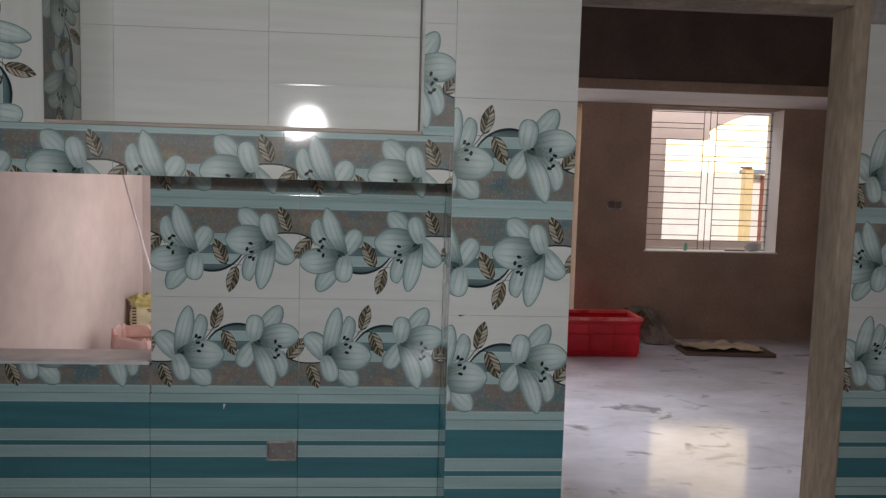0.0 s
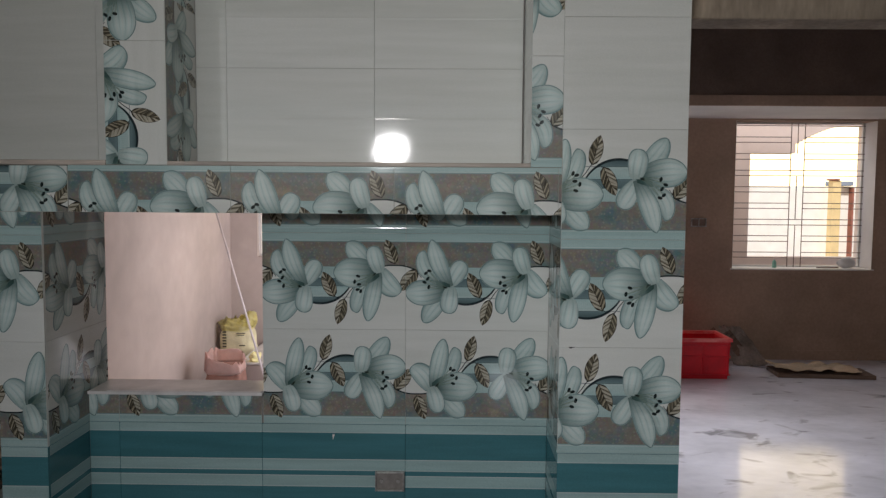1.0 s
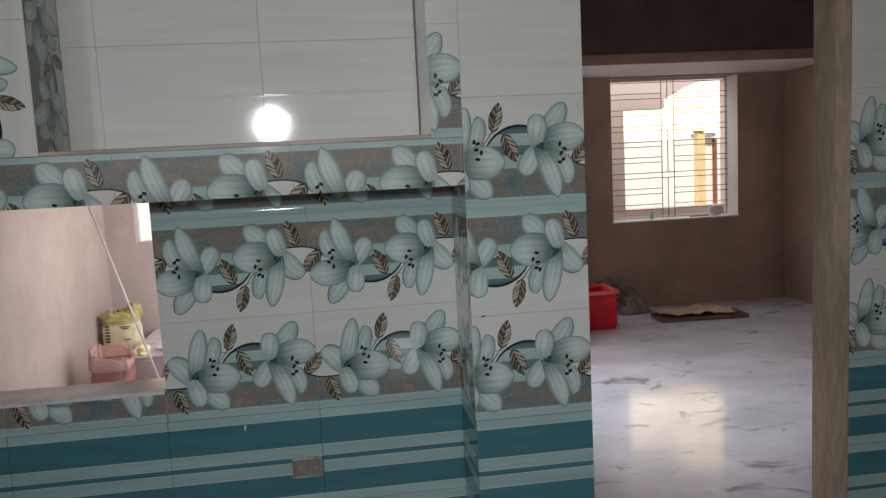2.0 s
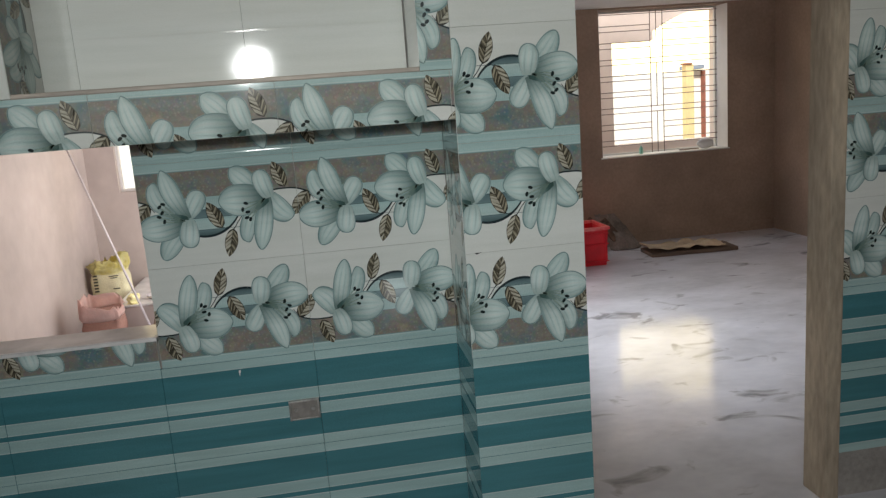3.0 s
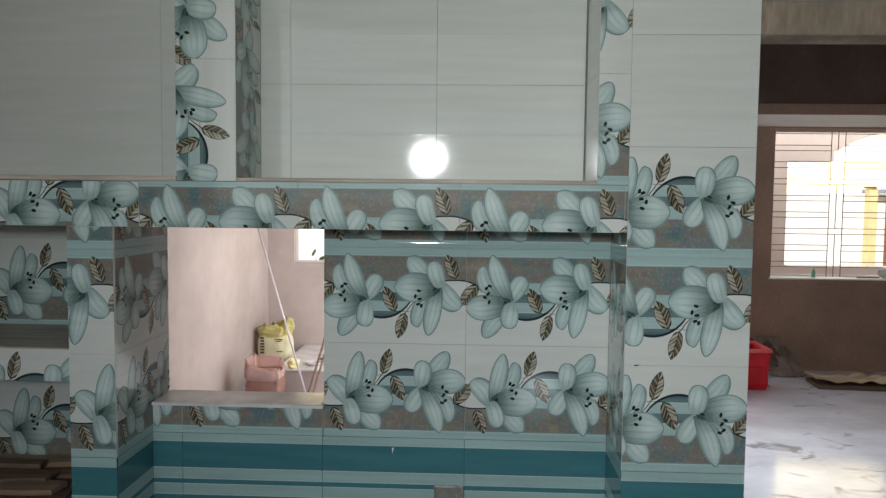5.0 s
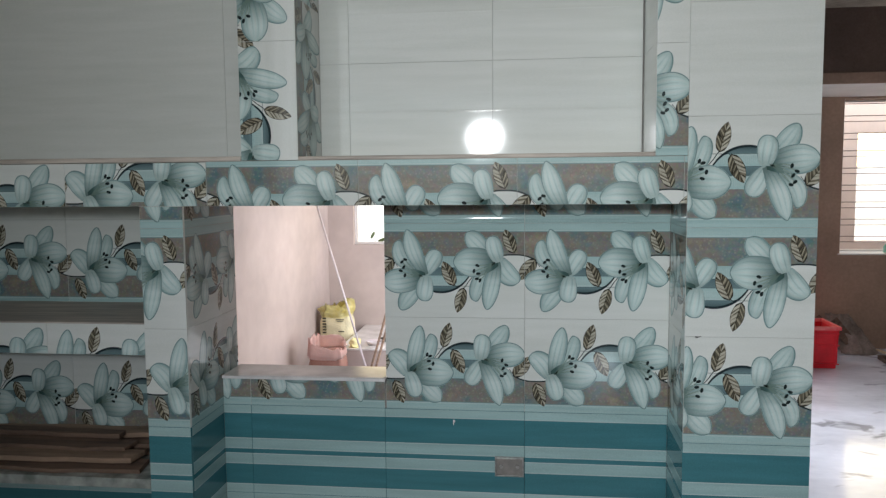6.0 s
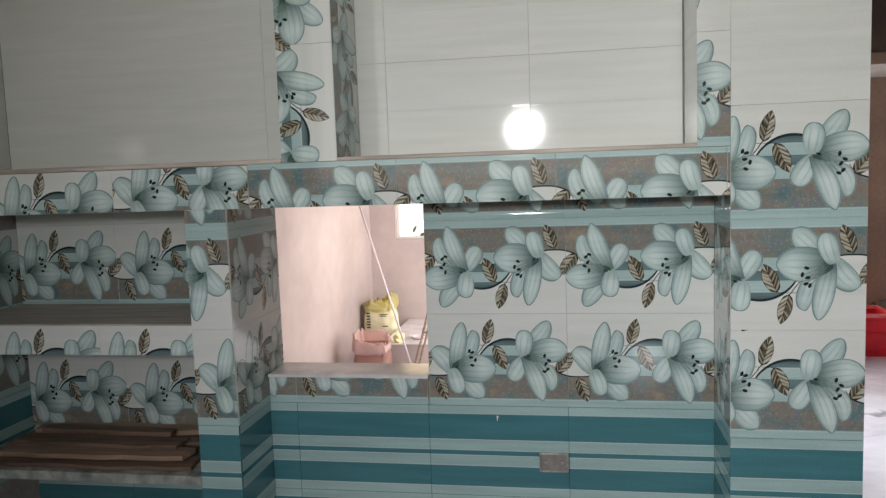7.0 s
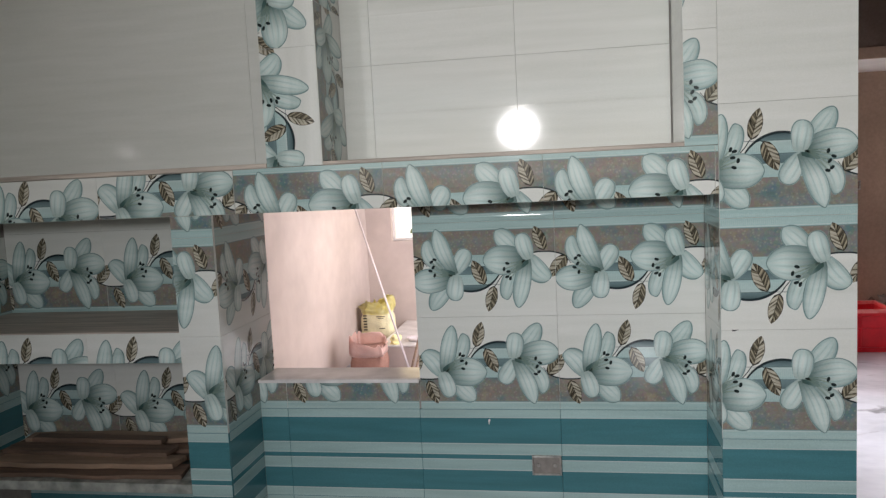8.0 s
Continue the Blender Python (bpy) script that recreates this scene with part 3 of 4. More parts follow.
FACING = {
    "south": Matrix(((1, 0, 0), (0, 0, -1), (0, 1, 0))),
    "east": Matrix(((0, 0, 1), (1, 0, 0), (0, 1, 0))),
    "turned": Matrix(((0, 1, 0), (0, 0, -1), (-1, 0, 0))),
    "west": Matrix(((0, 0, -1), (-1, 0, 0), (0, 1, 0))),
    "east_turned": Matrix(((0, 0, 1), (0, 1, 0), (-1, 0, 0))),
}


def lay(kind, parent, facing, place, u0, u1, v0, v1):
    ob = new("tile", tile_mesh(kind, round(u0, 4), round(u1, 4), round(v0, 4), round(v1, 4)))
    ob.parent = parent
    ob.matrix_basis = Matrix.Translation(place) @ FACING[facing].to_4x4()
    return ob


def tiled(kind, parent, facing, plane, s0, s1, z0, z1, start, base):
    """Lays whole and cut tiles over a stretch of a wall; plane is the finished face."""
    i = math.floor((s0 - start) / TW + 1e-6)
    while start + i * TW < s1 - 1e-6:
        a, b = max(s0, start + i * TW), min(s1, start + (i + 1) * TW)
        j = math.floor((z0 - base) / TH + 1e-6)
        while base + j * TH < z1 - 1e-6:
            c, d = max(z0, base + j * TH), min(z1, base + (j + 1) * TH)
            if b - a > 0.008 and d - c > 0.006:
                place = (a, plane + TT, c) if facing == "south" else (plane - TT, a, c)
                lay(kind, parent, facing, place, a - start - i * TW, b - start - i * TW, c - base - j * TH, d - base - j * TH)
            j += 1
        i += 1


# back of the alcove
tiled("floral", wall_main, "south", 0.25, -0.886, 0.0, 0.9, 1.2, -0.441, 0.9)
tiled("floral", wall_main, "south", 0.25, -1.436, -0.886, 0.9, 0.993, -0.441, 0.9)
tiled("turned", wall_main, "south", 0.25, -0.886, 0.0, 1.2, 1.5, -0.441, 1.2)
tiled("floral", wall_main, "south", 0.25, -0.886, 0.0, 1.5, 1.572, -0.441, 1.5)
tiled("teal", wall_main, "south", 0.25, -1.436, 0.0, 0.3, 0.9, -0.441, 0.9)
# broad pier
for kind, z in (("floral", 1.5), ("turned", 1.2), ("floral", 0.9), ("teal", 0.6), ("teal", 0.3)):
    tiled(kind, pillar, "south", 0.0, 0.0, 0.34, z, z + 0.3, -0.11, z)
tiled("white", pillar, "south", 0.0, 0.0, 0.34, 1.8, 2.94, -0.11, 1.8)
# narrow pier and the side of the alcove
tiled("floral", pier, "south", 0.0, -1.57, -1.436, 1.5, 1.565, -1.885, 1.5)
tiled("turned", pier, "south", 0.0, -1.57, -1.436, 1.2, 1.5, -1.885, 1.2)
tiled("floral", pier, "south", 0.0, -1.57, -1.436, 0.9, 1.2, -1.57, 0.9)
tiled("teal", pier, "south", 0.0, -1.57, -1.436, 0.3, 0.9, -1.57, 0.9)
for kind, z, top in (("floral", 1.5, 1.565), ("turned", 1.2, 1.5), ("floral", 0.9, 1.2)):
    tiled(kind, pier, "east", -1.436, 0.009, 0.385, z, top, 0.0, z)
tiled("teal", pier, "east", -1.436, 0.009, 0.25, 0.3, 0.9, 0.0, 0.9)
# beam
tiled("turned", lintel, "south", 0.0, -1.359, 0.0, 1.565, 1.695, -0.459, 1.404)
lay("floral", lintel, "south", (-1.80, TT, 1.565), 0.01, 0.45, 0.090, 0.218)
lay("floral", lintel, "south", (-2.25, TT, 1.565), 0.0, 0.45, 0.152, 0.280)
lay("floral", lintel, "south", (-2.45, TT, 1.565), 0.25, 0.45, 0.152, 0.280)
# linings of the alcove and of the niche
for kind, z, high in (("floral", 1.5, 0.065), ("turned", 1.2, 0.3), ("floral", 0.9, 0.3), ("teal", 0.6, 0.3), ("teal", 0.3, 0.3)):
    lay(kind, pillar, "west", (TT, 0.249, z), 0.02, 0.266, 0.0, high)
for z, high in ((1.7075, 0.2925), (2.0, 0.3), (2.3, 0.06)):
    lay("white", upright, "west", (-0.086 + TT, 0.249, z), 0.0, 0.246, 0.0, high)
for top, long in ((2.1572, 0.449), (2.36, 0.2028)):
    lay("floral", mullion, "east_turned", (-1.083 - TT, 0.003, top), 0.0, long, 0.03, 0.276)
# uprights and niches
lay("floral", mullion, "turned", (-1.252, TT, 2.032), 0.0, 0.3362, 0.131, 0.30)
lay("floral", mullion, "turned", (-1.252, TT, 2.482), 0.0, 0.45, 0.131, 0.30)
tiled("floral", upright, "south", 0.0, -0.086, 0.0, 1.6955, 1.9955, -0.446, 1.6955)
tiled("turned", upright, "south", 0.0, -0.086, 0.0, 1.9955, 2.36, -0.446, 1.9955)
tiled("white", wall_main, "south", 0.25, -1.083, -0.086, 1.7075, 2.36, -0.989, 1.70)
lay("white", wall_bay, "south", (-2.449, 0.393, 1.709), 0.0, 0.999, 0.0, 0.65)
lay("white", wall_bay, "south", (-1.45, 0.393, 1.709), 0.0, 0.198, 0.0, 0.65)
tiled("white", wall_west, "east", -2.45, -0.95, 0.385, 1.71, 2.31, -0.05, 1.71)
tiled("floral", wall_west, "east", -2.45, -0.95, 0.385, 1.2, 1.5, -0.05, 1.2)
tiled("floral", wall_west, "east", -2.45, -0.95, 0.385, 0.9, 1.2, -0.05, 0.9)
tiled("teal", wall_west, "east", -2.45, -0.95, 0.385, 0.6, 0.9, -0.05, 0.9)
tiled("white", wall_west, "east", -2.45, -0.95, 0.0, 1.5, 1.71, -0.05, 1.5)
tiled("floral", wall_bay, "south", 0.385, -2.45, -1.57, 1.208, 1.508, -2.053, 1.208)
tiled("white", wall_bay, "south", 0.385, -2.45, -1.57, 1.508, 1.57, -2.053, 1.5)
tiled("floral", wall_bay, "south", 0.385, -2.45, -1.57, 0.736, 1.025, -2.052, 0.725)
tiled("white", wall_bay, "south", 0.385, -2.45, -1.57, 1.025, 1.187, -2.052, 1.025)
tiled("teal", wall_bay, "south", 0.385, -2.45, -1.57, 0.425, 0.694, -2.052, 0.425)
# wall beyond the doorway
for kind, z in (("floral", 1.8), ("floral", 1.5), ("turned", 1.2), ("floral", 0.9), ("teal", 0.6), ("teal", 0.3)):
    tiled("white" if z > 1.7 else kind, wall_main, "south", 0.25, 1.322, 2.15, z, z + 0.3, 1.28, z)

# chipped glaze at a joint of the pier, and a dab of dried grout on the teal tiles
for name, owner, x, y, z, wide, high, mat, label in (("chip", pillar, 0.035, 0.0, 1.1995, 0.017, 0.004, BLACK, "dark chipped edge"), ("grout_dab", wall_main, -0.667, 0.25, 0.861, 0.006, 0.016, PAINT, "dried white grout")):
    bm = bmesh.new()
    rim = []
    for k in range(12):
        a = 2 * math.pi * k / 12
        r = 0.5 + 0.18 * math.sin(3 * a + 1)
        rim.append(bm.verts.new((x + wide * r * math.cos(a), y - 0.0002, z + high * r * math.sin(a) + 0.2 * high * math.cos(a))))
    crown_ = bm.verts.new((x, y - 0.0010, z))
    for p, q in zip(rim, rim[1:] + rim[:1]):
        bm.faces.new((p, q, crown_))
    part(name, bm, mat, owner, label)

# ---- doorway frame ----
for name, x0, x1 in (("door_frame_post", 1.262, 1.318), ("door_frame_post", 0.345, 0.36)):
    bm = bmesh.new()
    box(bm, x0, x1, 0.238, 0.36, FLOOR, 2.25, 0.006)
    structure(name, bm, CEMENT, "weathered brown-grey cement door frame post")
bm = bmesh.new()
box(bm, 0.36, 1.262, 0.24, 0.385, 2.15, 2.25, 0.006)
structure("door_frame_head", bm, CEMENT, "weathered brown-grey cement door frame head")

# ---- serving opening ----
bm = bmesh.new()
box(bm, -1.428, -0.884, 0.222, 0.385, 0.994, 1.004, 0.002)
sill = structure("window_sill", bm, SILL, "white marble sill of the serving opening")
part("edge_strip", box(bmesh.new(), -1.37, -0.89, 0.228, 0.256, 1.004, 1.0062, 0.001), SILL, sill)

# ---- socket box ----
sock = thing("socket_box", "galvanised steel socket box sunk in the teal tiles", "socket", (-0.49, 0.25, 0.70))
bm = bmesh.new()
for x0, x1, z0, z1 in ((-0.535, -0.53, 0.69, 0.752), (-0.448, -0.443, 0.69, 0.752), (-0.53, -0.448, 0.69, 0.695), (-0.53, -0.448, 0.747, 0.752)):
    box(bm, x0, x1, 0.238, 0.252, z0, z1, 0.001)
part("rim", bm, BOX, sock)
part("back_plate", box(bmesh.new(), -0.53, -0.448, 0.2445, 0.2485, 0.695, 0.747), MORTAR, sock)
for sx in (-0.515, -0.463):
    part("lug", rod(bmesh.new(), (sx, 0.240, 0.7215), (sx, 0.245, 0.7215), 0.006), BOX, sock)

# ---- stone shelves beside the alcove ----
for z0, z1, front in ((1.118, 1.218, True), (0.695, 0.735, False)):
    sh = thing("stone_shelf", "grey stone shelf with a floral tiled edge" if front else "dark stone bottom shelf in the bay", "shelf", (-2.0, 0.2, z0))
    part("slab", box(bmesh.new(), -2.449, -1.571, -0.002 if front else 0.0, 0.384, z1 - (0.005 if front else 0.03), z1, 0.002), SLAB if front else STONE, sh)
    if front:
        part("apron", box(bmesh.new(), -2.449, -1.571, 0.012, 0.05, z0, z1 - 0.0055), MORTAR, sh)
        for a, b, u in ((-2.449, -2.24, 0.241), (-2.24, -1.885, 0.06), (-1.885, -1.571, 0.05)):
            t = lay("floral", sh, "south", (a, 0.012, z0), u, u + b - a, 0.198, 0.198 + z1 - z0 - 0.0055)
            t.matrix_parent_inverse = sh.matrix_basis.inverted()
random.seed(4)
for y, w, z, l, pale in ((0.085, 0.12, 0.735, 0.80, False), (0.26, 0.15, 0.735, 0.78, False), (0.11, 0.10, 0.754, 0.66, True), (0.27, 0.13, 0.754, 0.74, False), (0.17, 0.09, 0.771, 0.62, False), (0.29, 0.08, 0.771, 0.68, True), (0.23, 0.055, 0.786, 0.50, False)):
    th = random.uniform(0.012, 0.017)
    bm = box(bmesh.new(), -l / 2, l / 2, -w / 2, w / 2, 0, th, 0.002)
    bmesh.ops.subdivide_edges(bm, edges=[e for e in bm.edges if e.calc_length() > 0.3], cuts=8)
    for v in bm.verts:
        v.co.y += 0.016 * noise.noise(Vector((v.co.x * 9, y * 40, 2)))
        v.co.y *= 1 - 0.55 * max(0, abs(v.co.x) / (l / 2) - 0.6)
        v.co.x += 0.05 * noise.noise(Vector((v.co.y * 30, y * 40, 5))) * abs(v.co.x) / l
    ob = part("wood_board", bm, WOOD_PALE if pale else WOOD)
    ob.matrix_basis = pose(-2.01 + random.uniform(-0.025, 0.025), y, z + 0.001, 0, 0, random.uniform(-2.6, 2.6))
    tagged(ob, "rough brown offcut board lying on the stone shelf", "board", "boards on the shelf")

# ---- store room seen through the opening ----
bm = bmesh.new()
box(bm, -1.915, -1.3, 3.6, 4.6, FLOOR, 0.332, 0.01)
plat = structure("platform", bm, PLASTER_PINK, "low plastered masonry platform along the end wall")
part("top_slab", box(bmesh.new(), -1.92, -1.295, 3.592, 4.598, 0.333, 0.3455, 0.003), SILL, plat, "pale dusty stone top")


def sack(name, label, at, size, mat, flap, square, bars, tied=False):
    """A standing woven sack: slumped boxy body, folded crumpled mouth, printed bars on its front."""
    root = thing(name, label, "sack", at)
    w, d, h = size
    rings, seg = 22, 48

    def skin(a, s, grow=1.0):
        ca, sa = math.cos(a), math.sin(a)
        px, py = math.copysign(abs(ca) ** square, ca), math.copysign(abs(sa) ** square, sa)
        bulge = 0.90 + 0.10 * math.sin(math.pi * min(1, s * 0.9 + 0.1))
        if s > 0.80:
            bulge *= 1 - (s - 0.80) * (1.1 if tied else 0.3)
        p = Vector((px * w / 2 * bulge, py * d / 2 * bulge, s * h))
        fold = 0.010 * noise.noise(p * 11 + Vector(at)) + 0.006 * noise.noise(p * 30) + (0.016 * math.sin(9 * a + 2 * at[0]) * max(0, s - 0.7))
        return Vector((p.x * grow + fold * ca, p.y * grow + fold * sa, p.z + 0.05 * h * s * noise.noise(Vector((ca * 1.5, sa * 1.5, at[1])))))

    bm = bmesh.new()
    grid = [[bm.verts.new(skin(2 * math.pi * k / seg, i / rings)) for k in range(seg)] for i in range(rings + 1)]
    for a, b in zip(grid, grid[1:]):
        for k in range(seg):
            bm.faces.new((a[k], a[(k + 1) % seg], b[(k + 1) % seg], b[k]))
    bm.faces.new(grid[0][::-1])
    bm.faces.new(grid[-1])
    body = part("sack_body", bm, mat, None, "", True)
    body.parent = root
    bm = bmesh.new()
    rows = []
    for i in range(9):
        s = i / 8
        row = []
        for k in range(seg):
            a = 2 * math.pi * k / seg
            p = skin(a, 0.86 if tied else 0.97, 1.03)
            crumple = noise.noise(Vector((math.cos(a) * 3, math.sin(a) * 3, s * 2 + at[0])))
            fine = noise.noise(Vector((math.cos(a) * 7, math.sin(a) * 7, s * 4)))
            peak = 0.26 - 0.18 * math.cos(a) + 0.10 * math.sin(a) + 0.20 * crumple
            turn = math.pi * s * (0.98 if math.sin(a) < 0.2 else 0.6)
            out = 1.0 + 0.10 * (1 - math.cos(turn)) + 0.05 * fine * s
            drop = peak * math.sin(turn) - 0.30 * max(0, s - 0.6) * (1 - math.sin(a)) + 0.06 * fine * s
            if tied:
                pleat = noise.noise(Vector((math.cos(a) * 6, math.sin(a) * 6, s * 3)))
                out = 1.0 + 0.14 * math.sin(s * math.pi) - 0.32 * s * s + 0.26 * pleat * math.sin(s * math.pi) + 0.2 * pleat * s
                drop = 0.23 * s ** 0.8 + 0.12 * pleat * s + 0.04 * s * math.sin(a * 2) + 0.05 * s * math.cos(a)
            row.append(bm.verts.new((p.x * out, p.y * out, p.z + h * drop)))
        rows.append(row)
    for a, b in zip(rows, rows[1:]):
        for k in range(seg):
            bm.faces.new((a[k], a[(k + 1) % seg], b[(k + 1) % seg], b[k]))
    bmesh.ops.solidify(bm, geom=bm.faces[:], thickness=0.004)
    mouth = part("sack_mouth", bm, flap, None, "crumpled folded mouth", True)
    mouth.parent = root
    for x, z, bw, bh in bars:
        bar = part("print_bar", box(bmesh.new(), x - bw / 2, x + bw / 2, -d * 0.53, -d * 0.50, z - bh / 2, z + bh / 2, 0.001), INKBLACK)
        bar.parent = root
    return root


sack("cement_sack", "yellow printed plastic sack standing against the plastered wall", (-2.075, 4.20, FLOOR), (0.29, 0.22, 0.43), YELLOW_BAG, YELLOW_FLAP, 0.6, [(-0.085, 0.24 + 0.024 * k, 0.03, 0.011) for k in range(6)] + [(0.05, 0.35, 0.07, 0.007), (0.05, 0.335, 0.05, 0.005), (0.06, 0.25, 0.05, 0.007)], True)
sack("sand_sack", "terracotta pink woven sack with a folded pale mouth", (-1.955, 3.44, FLOOR), (0.265, 0.20, 0.245), PINK_BAG, PINK_FLAP, 0.35, ())
bm = bmesh.new()
rod(bm, (-1.64, 3.46, FLOOR), (-2.24, 4.0, 1.66), 0.008, 16)
tagged(part("plastic_pipe", bm, PIPE, None, "", True), "white plastic pipe leaning against the pinkish wall", "pipe")
for x in (-1.665, -1.63):
    bm = bmesh.new()
    rod(bm, (x, 3.50, FLOOR), (x + 0.21, 3.53, 0.86), 0.009, 8)
    tagged(part("wooden_stick", bm, WOOD_PALE), "brown wooden stick leaning by the platform", "stick", "sticks by the platform")
bowl = thing("metal_dish", "shallow pale metal dish on the platform", "dish", (-1.66, 3.77, 0.345))
bm = bmesh.new()
bmesh.ops.create_cone(bm, cap_ends=False, segments=32, radius1=0.05, radius2=0.075, depth=0.026, matrix=Matrix.Translation((0, 0, 0.014)))
bmesh.ops.solidify(bm, geom=bm.faces[:], thickness=0.003)
d1 = part("dish_wall", bm, PIPE, None, "", True)
d1.parent = bowl
bm = bmesh.new()
bmesh.ops.create_cone(bm, cap_ends=True, segments=32, radius1=0.05, radius2=0.05, depth=0.003, matrix=Matrix.Translation((0, 0, 0.0025)))
d2 = part("dish_base", bm, PIPE)
d2.parent = bowl
bm = bmesh.new()
for i in range(24):
    a, b = 2 * math.pi * i / 24, 2 * math.pi * (i + 1) / 24
    rod(bm, (-1.61 + 0.04 * math.cos(a), 3.92 + 0.04 * math.sin(a), 0.356), (-1.61 + 0.04 * math.cos(b), 3.92 + 0.04 * math.sin(b), 0.356), 0.011, 8)
tagged(part("cable_coil", bm, BLACK, None, "", True), "small black coil of cable on the platform", "cable")
bm = bmesh.new()
bmesh.ops.create_icosphere(bm, subdivisions=4, radius=0.042, matrix=Matrix.Translation((-1.80, 3.655, 0.372)))
for v in bm.verts:
    n = Vector((noise.noise(v.co * 38), noise.noise(v.co * 38 + Vector((9, 0, 0))), noise.noise(v.co * 44)))
    v.co += n * 0.02
    v.co.z = max(v.co.z, 0.3455)
tagged(part("yellow_rag", bm, YELLOW_FLAP, None, "", True), "crumpled yellow scrap of sacking on the platform edge", "rag")
# window of the store room
win = structure("window_1", wall_y(bmesh.new(), -2.015, -1.25, 4.66, 4.70, 1.07, 2.1, [(-1.995, -1.27, 1.09, 2.08)]), PAINT, "white painted frame of the small store room window")

# ---- hall: window with grille ----
win2 = structure("window_2", wall_y(bmesh.new(), 2.25, 3.515, 5.14, 5.17, 0.965, 2.31, [(2.268, 3.497, 0.983, 2.295)]), GRILLE, "thin white window frame with a brown steel grille")
for x0, x1 in ((2.2495, 2.2525), (3.5125, 3.5155)):
    part("reveal_lining", box(bmesh.new(), x0, x1, 4.931, 5.139, 0.97, 2.31), PAINT, win2)
part("sill", box(bmesh.new(), 2.235, 3.53, 4.915, 5.139, 0.957, 0.969, 0.002), PAINT, win2, "white stone sill")
for k, z in enumerate((2.28, 2.175, 2.126, 2.022, 1.97, 1.868, 1.819, 1.715, 1.667, 1.564, 1.515, 1.413, 1.362, 1.26, 1.208, 1.106, 1.057)):
    for xa, xb in ((2.26, 3.508),) if k in (0, 5, 6, 11, 12) else ((2.26, 2.825), (2.95, 3.508)):
        part("grille_bar", rod(bmesh.new(), (xa, 5.12, z), (xb, 5.12, z), 0.0036, 8), DARK_STEEL, win2, "thin brown steel bar")
for x, za, zb in ((2.825, 0.97, 2.30), (2.95, 0.97, 2.30), (2.886, 2.022, 2.30), (2.886, 1.413, 1.819), (2.886, 0.97, 1.362)):
    part("grille_upright", box(bmesh.new(), x - 0.003, x + 0.003, 5.108, 5.114, za, zb), DARK_STEEL, win2)
lump = bmesh.new()
bmesh.ops.create_icosphere(lump, subdivisions=3, radius=0.08, matrix=Matrix.Translation((3.33, 5.02, 1.018)) @ Matrix.Diagonal((1.1, 0.35, 0.62, 1)))
for v in lump.verts:
    v.co += Vector((noise.noise(v.co * 18), 0, noise.noise(v.co * 21))) * 0.012
tagged(part("plastic_bag", lump, PAINT, None, "", True), "crumpled white plastic bag on the window sill", "bag")
sw = thing("switch_box", "empty grey switch box on the plastered wall", "switch", (1.935, 4.93, 1.385))
sw_rim = part("switch_rim", wall_y(bmesh.new(), 1.865, 2.005, 4.918, 4.9295, 1.345, 1.425, [(1.875, 1.93, 1.355, 1.415), (1.94, 1.995, 1.355, 1.415)]), BOX, sw)
part("switch_back", box(bmesh.new(), 1.8755, 1.9945, 4.9235, 4.9285, 1.3555, 1.4145), DARK_STEEL, sw)

bottle = thing("plastic_bottle", "small pale green plastic bottle on the window sill", "bottle", (2.675, 5.03, 0.969))
bm = bmesh.new()
profile = ((0.0, 0.0), (0.017, 0.0), (0.019, 0.004), (0.019, 0.05), (0.016, 0.058), (0.008, 0.066), (0.008, 0.074))
rings = [[bm.verts.new((r * math.cos(2 * math.pi * k / 20), r * math.sin(2 * math.pi * k / 20), z)) for k in range(20)] for r, z in profile[1:]]
for a, b in zip(rings, rings[1:]):
    for k in range(20):
        bm.faces.new((a[k], a[(k + 1) % 20], b[(k + 1) % 20], b[k]))
bm.faces.new(rings[0][::-1])
bm.faces.new(rings[-1])
body = part("bottle_body", bm, GREEN, None, "", True)
body.parent = bottle
cap = part("cap", rod(bmesh.new(), (0, 0, 0.0742), (0, 0, 0.085), 0.0095, 16), PAINT)
cap.parent = bottle
bm = bmesh.new()
box(bm, -0.10, 0.10, -0.012, 0.012, 0, 0.008, 0.002)
bmesh.ops.subdivide_edges(bm, edges=[e for e in bm.edges if e.calc_length() > 0.15], cuts=7)
for v in bm.verts:
    v.co.z += 0.004 * noise.noise(Vector((v.co.x * 25, 0, 3))) + 0.004
    v.co.y += 0.012 * noise.noise(Vector((v.co.x * 14, 1, 8)))
ob = part("wood_splinter", bm, WOOD)
ob.matrix_basis = pose(3.15, 5.0, 0.969, 0, 0, 4)
tagged(ob, "dark thin splinter of wood on the window sill", "splinter")

# ---- hall: crate, boards, sheet ----
crate = thing("plastic_crate", "bright red moulded plastic crate standing on the marble floor", "crate", (1.66, 4.37, FLOOR))
x0, x1, y0, y1, zt = 1.29, 1.985, 4.11, 4.52, 0.467


def panel(name, bm):
    return part(name, bm, RED, crate)


panel("crate_base", box(bmesh.new(), x0 + 0.03, x1 - 0.03, y0 + 0.03, y1 - 0.03, FLOOR, FLOOR + 0.012, 0.003))
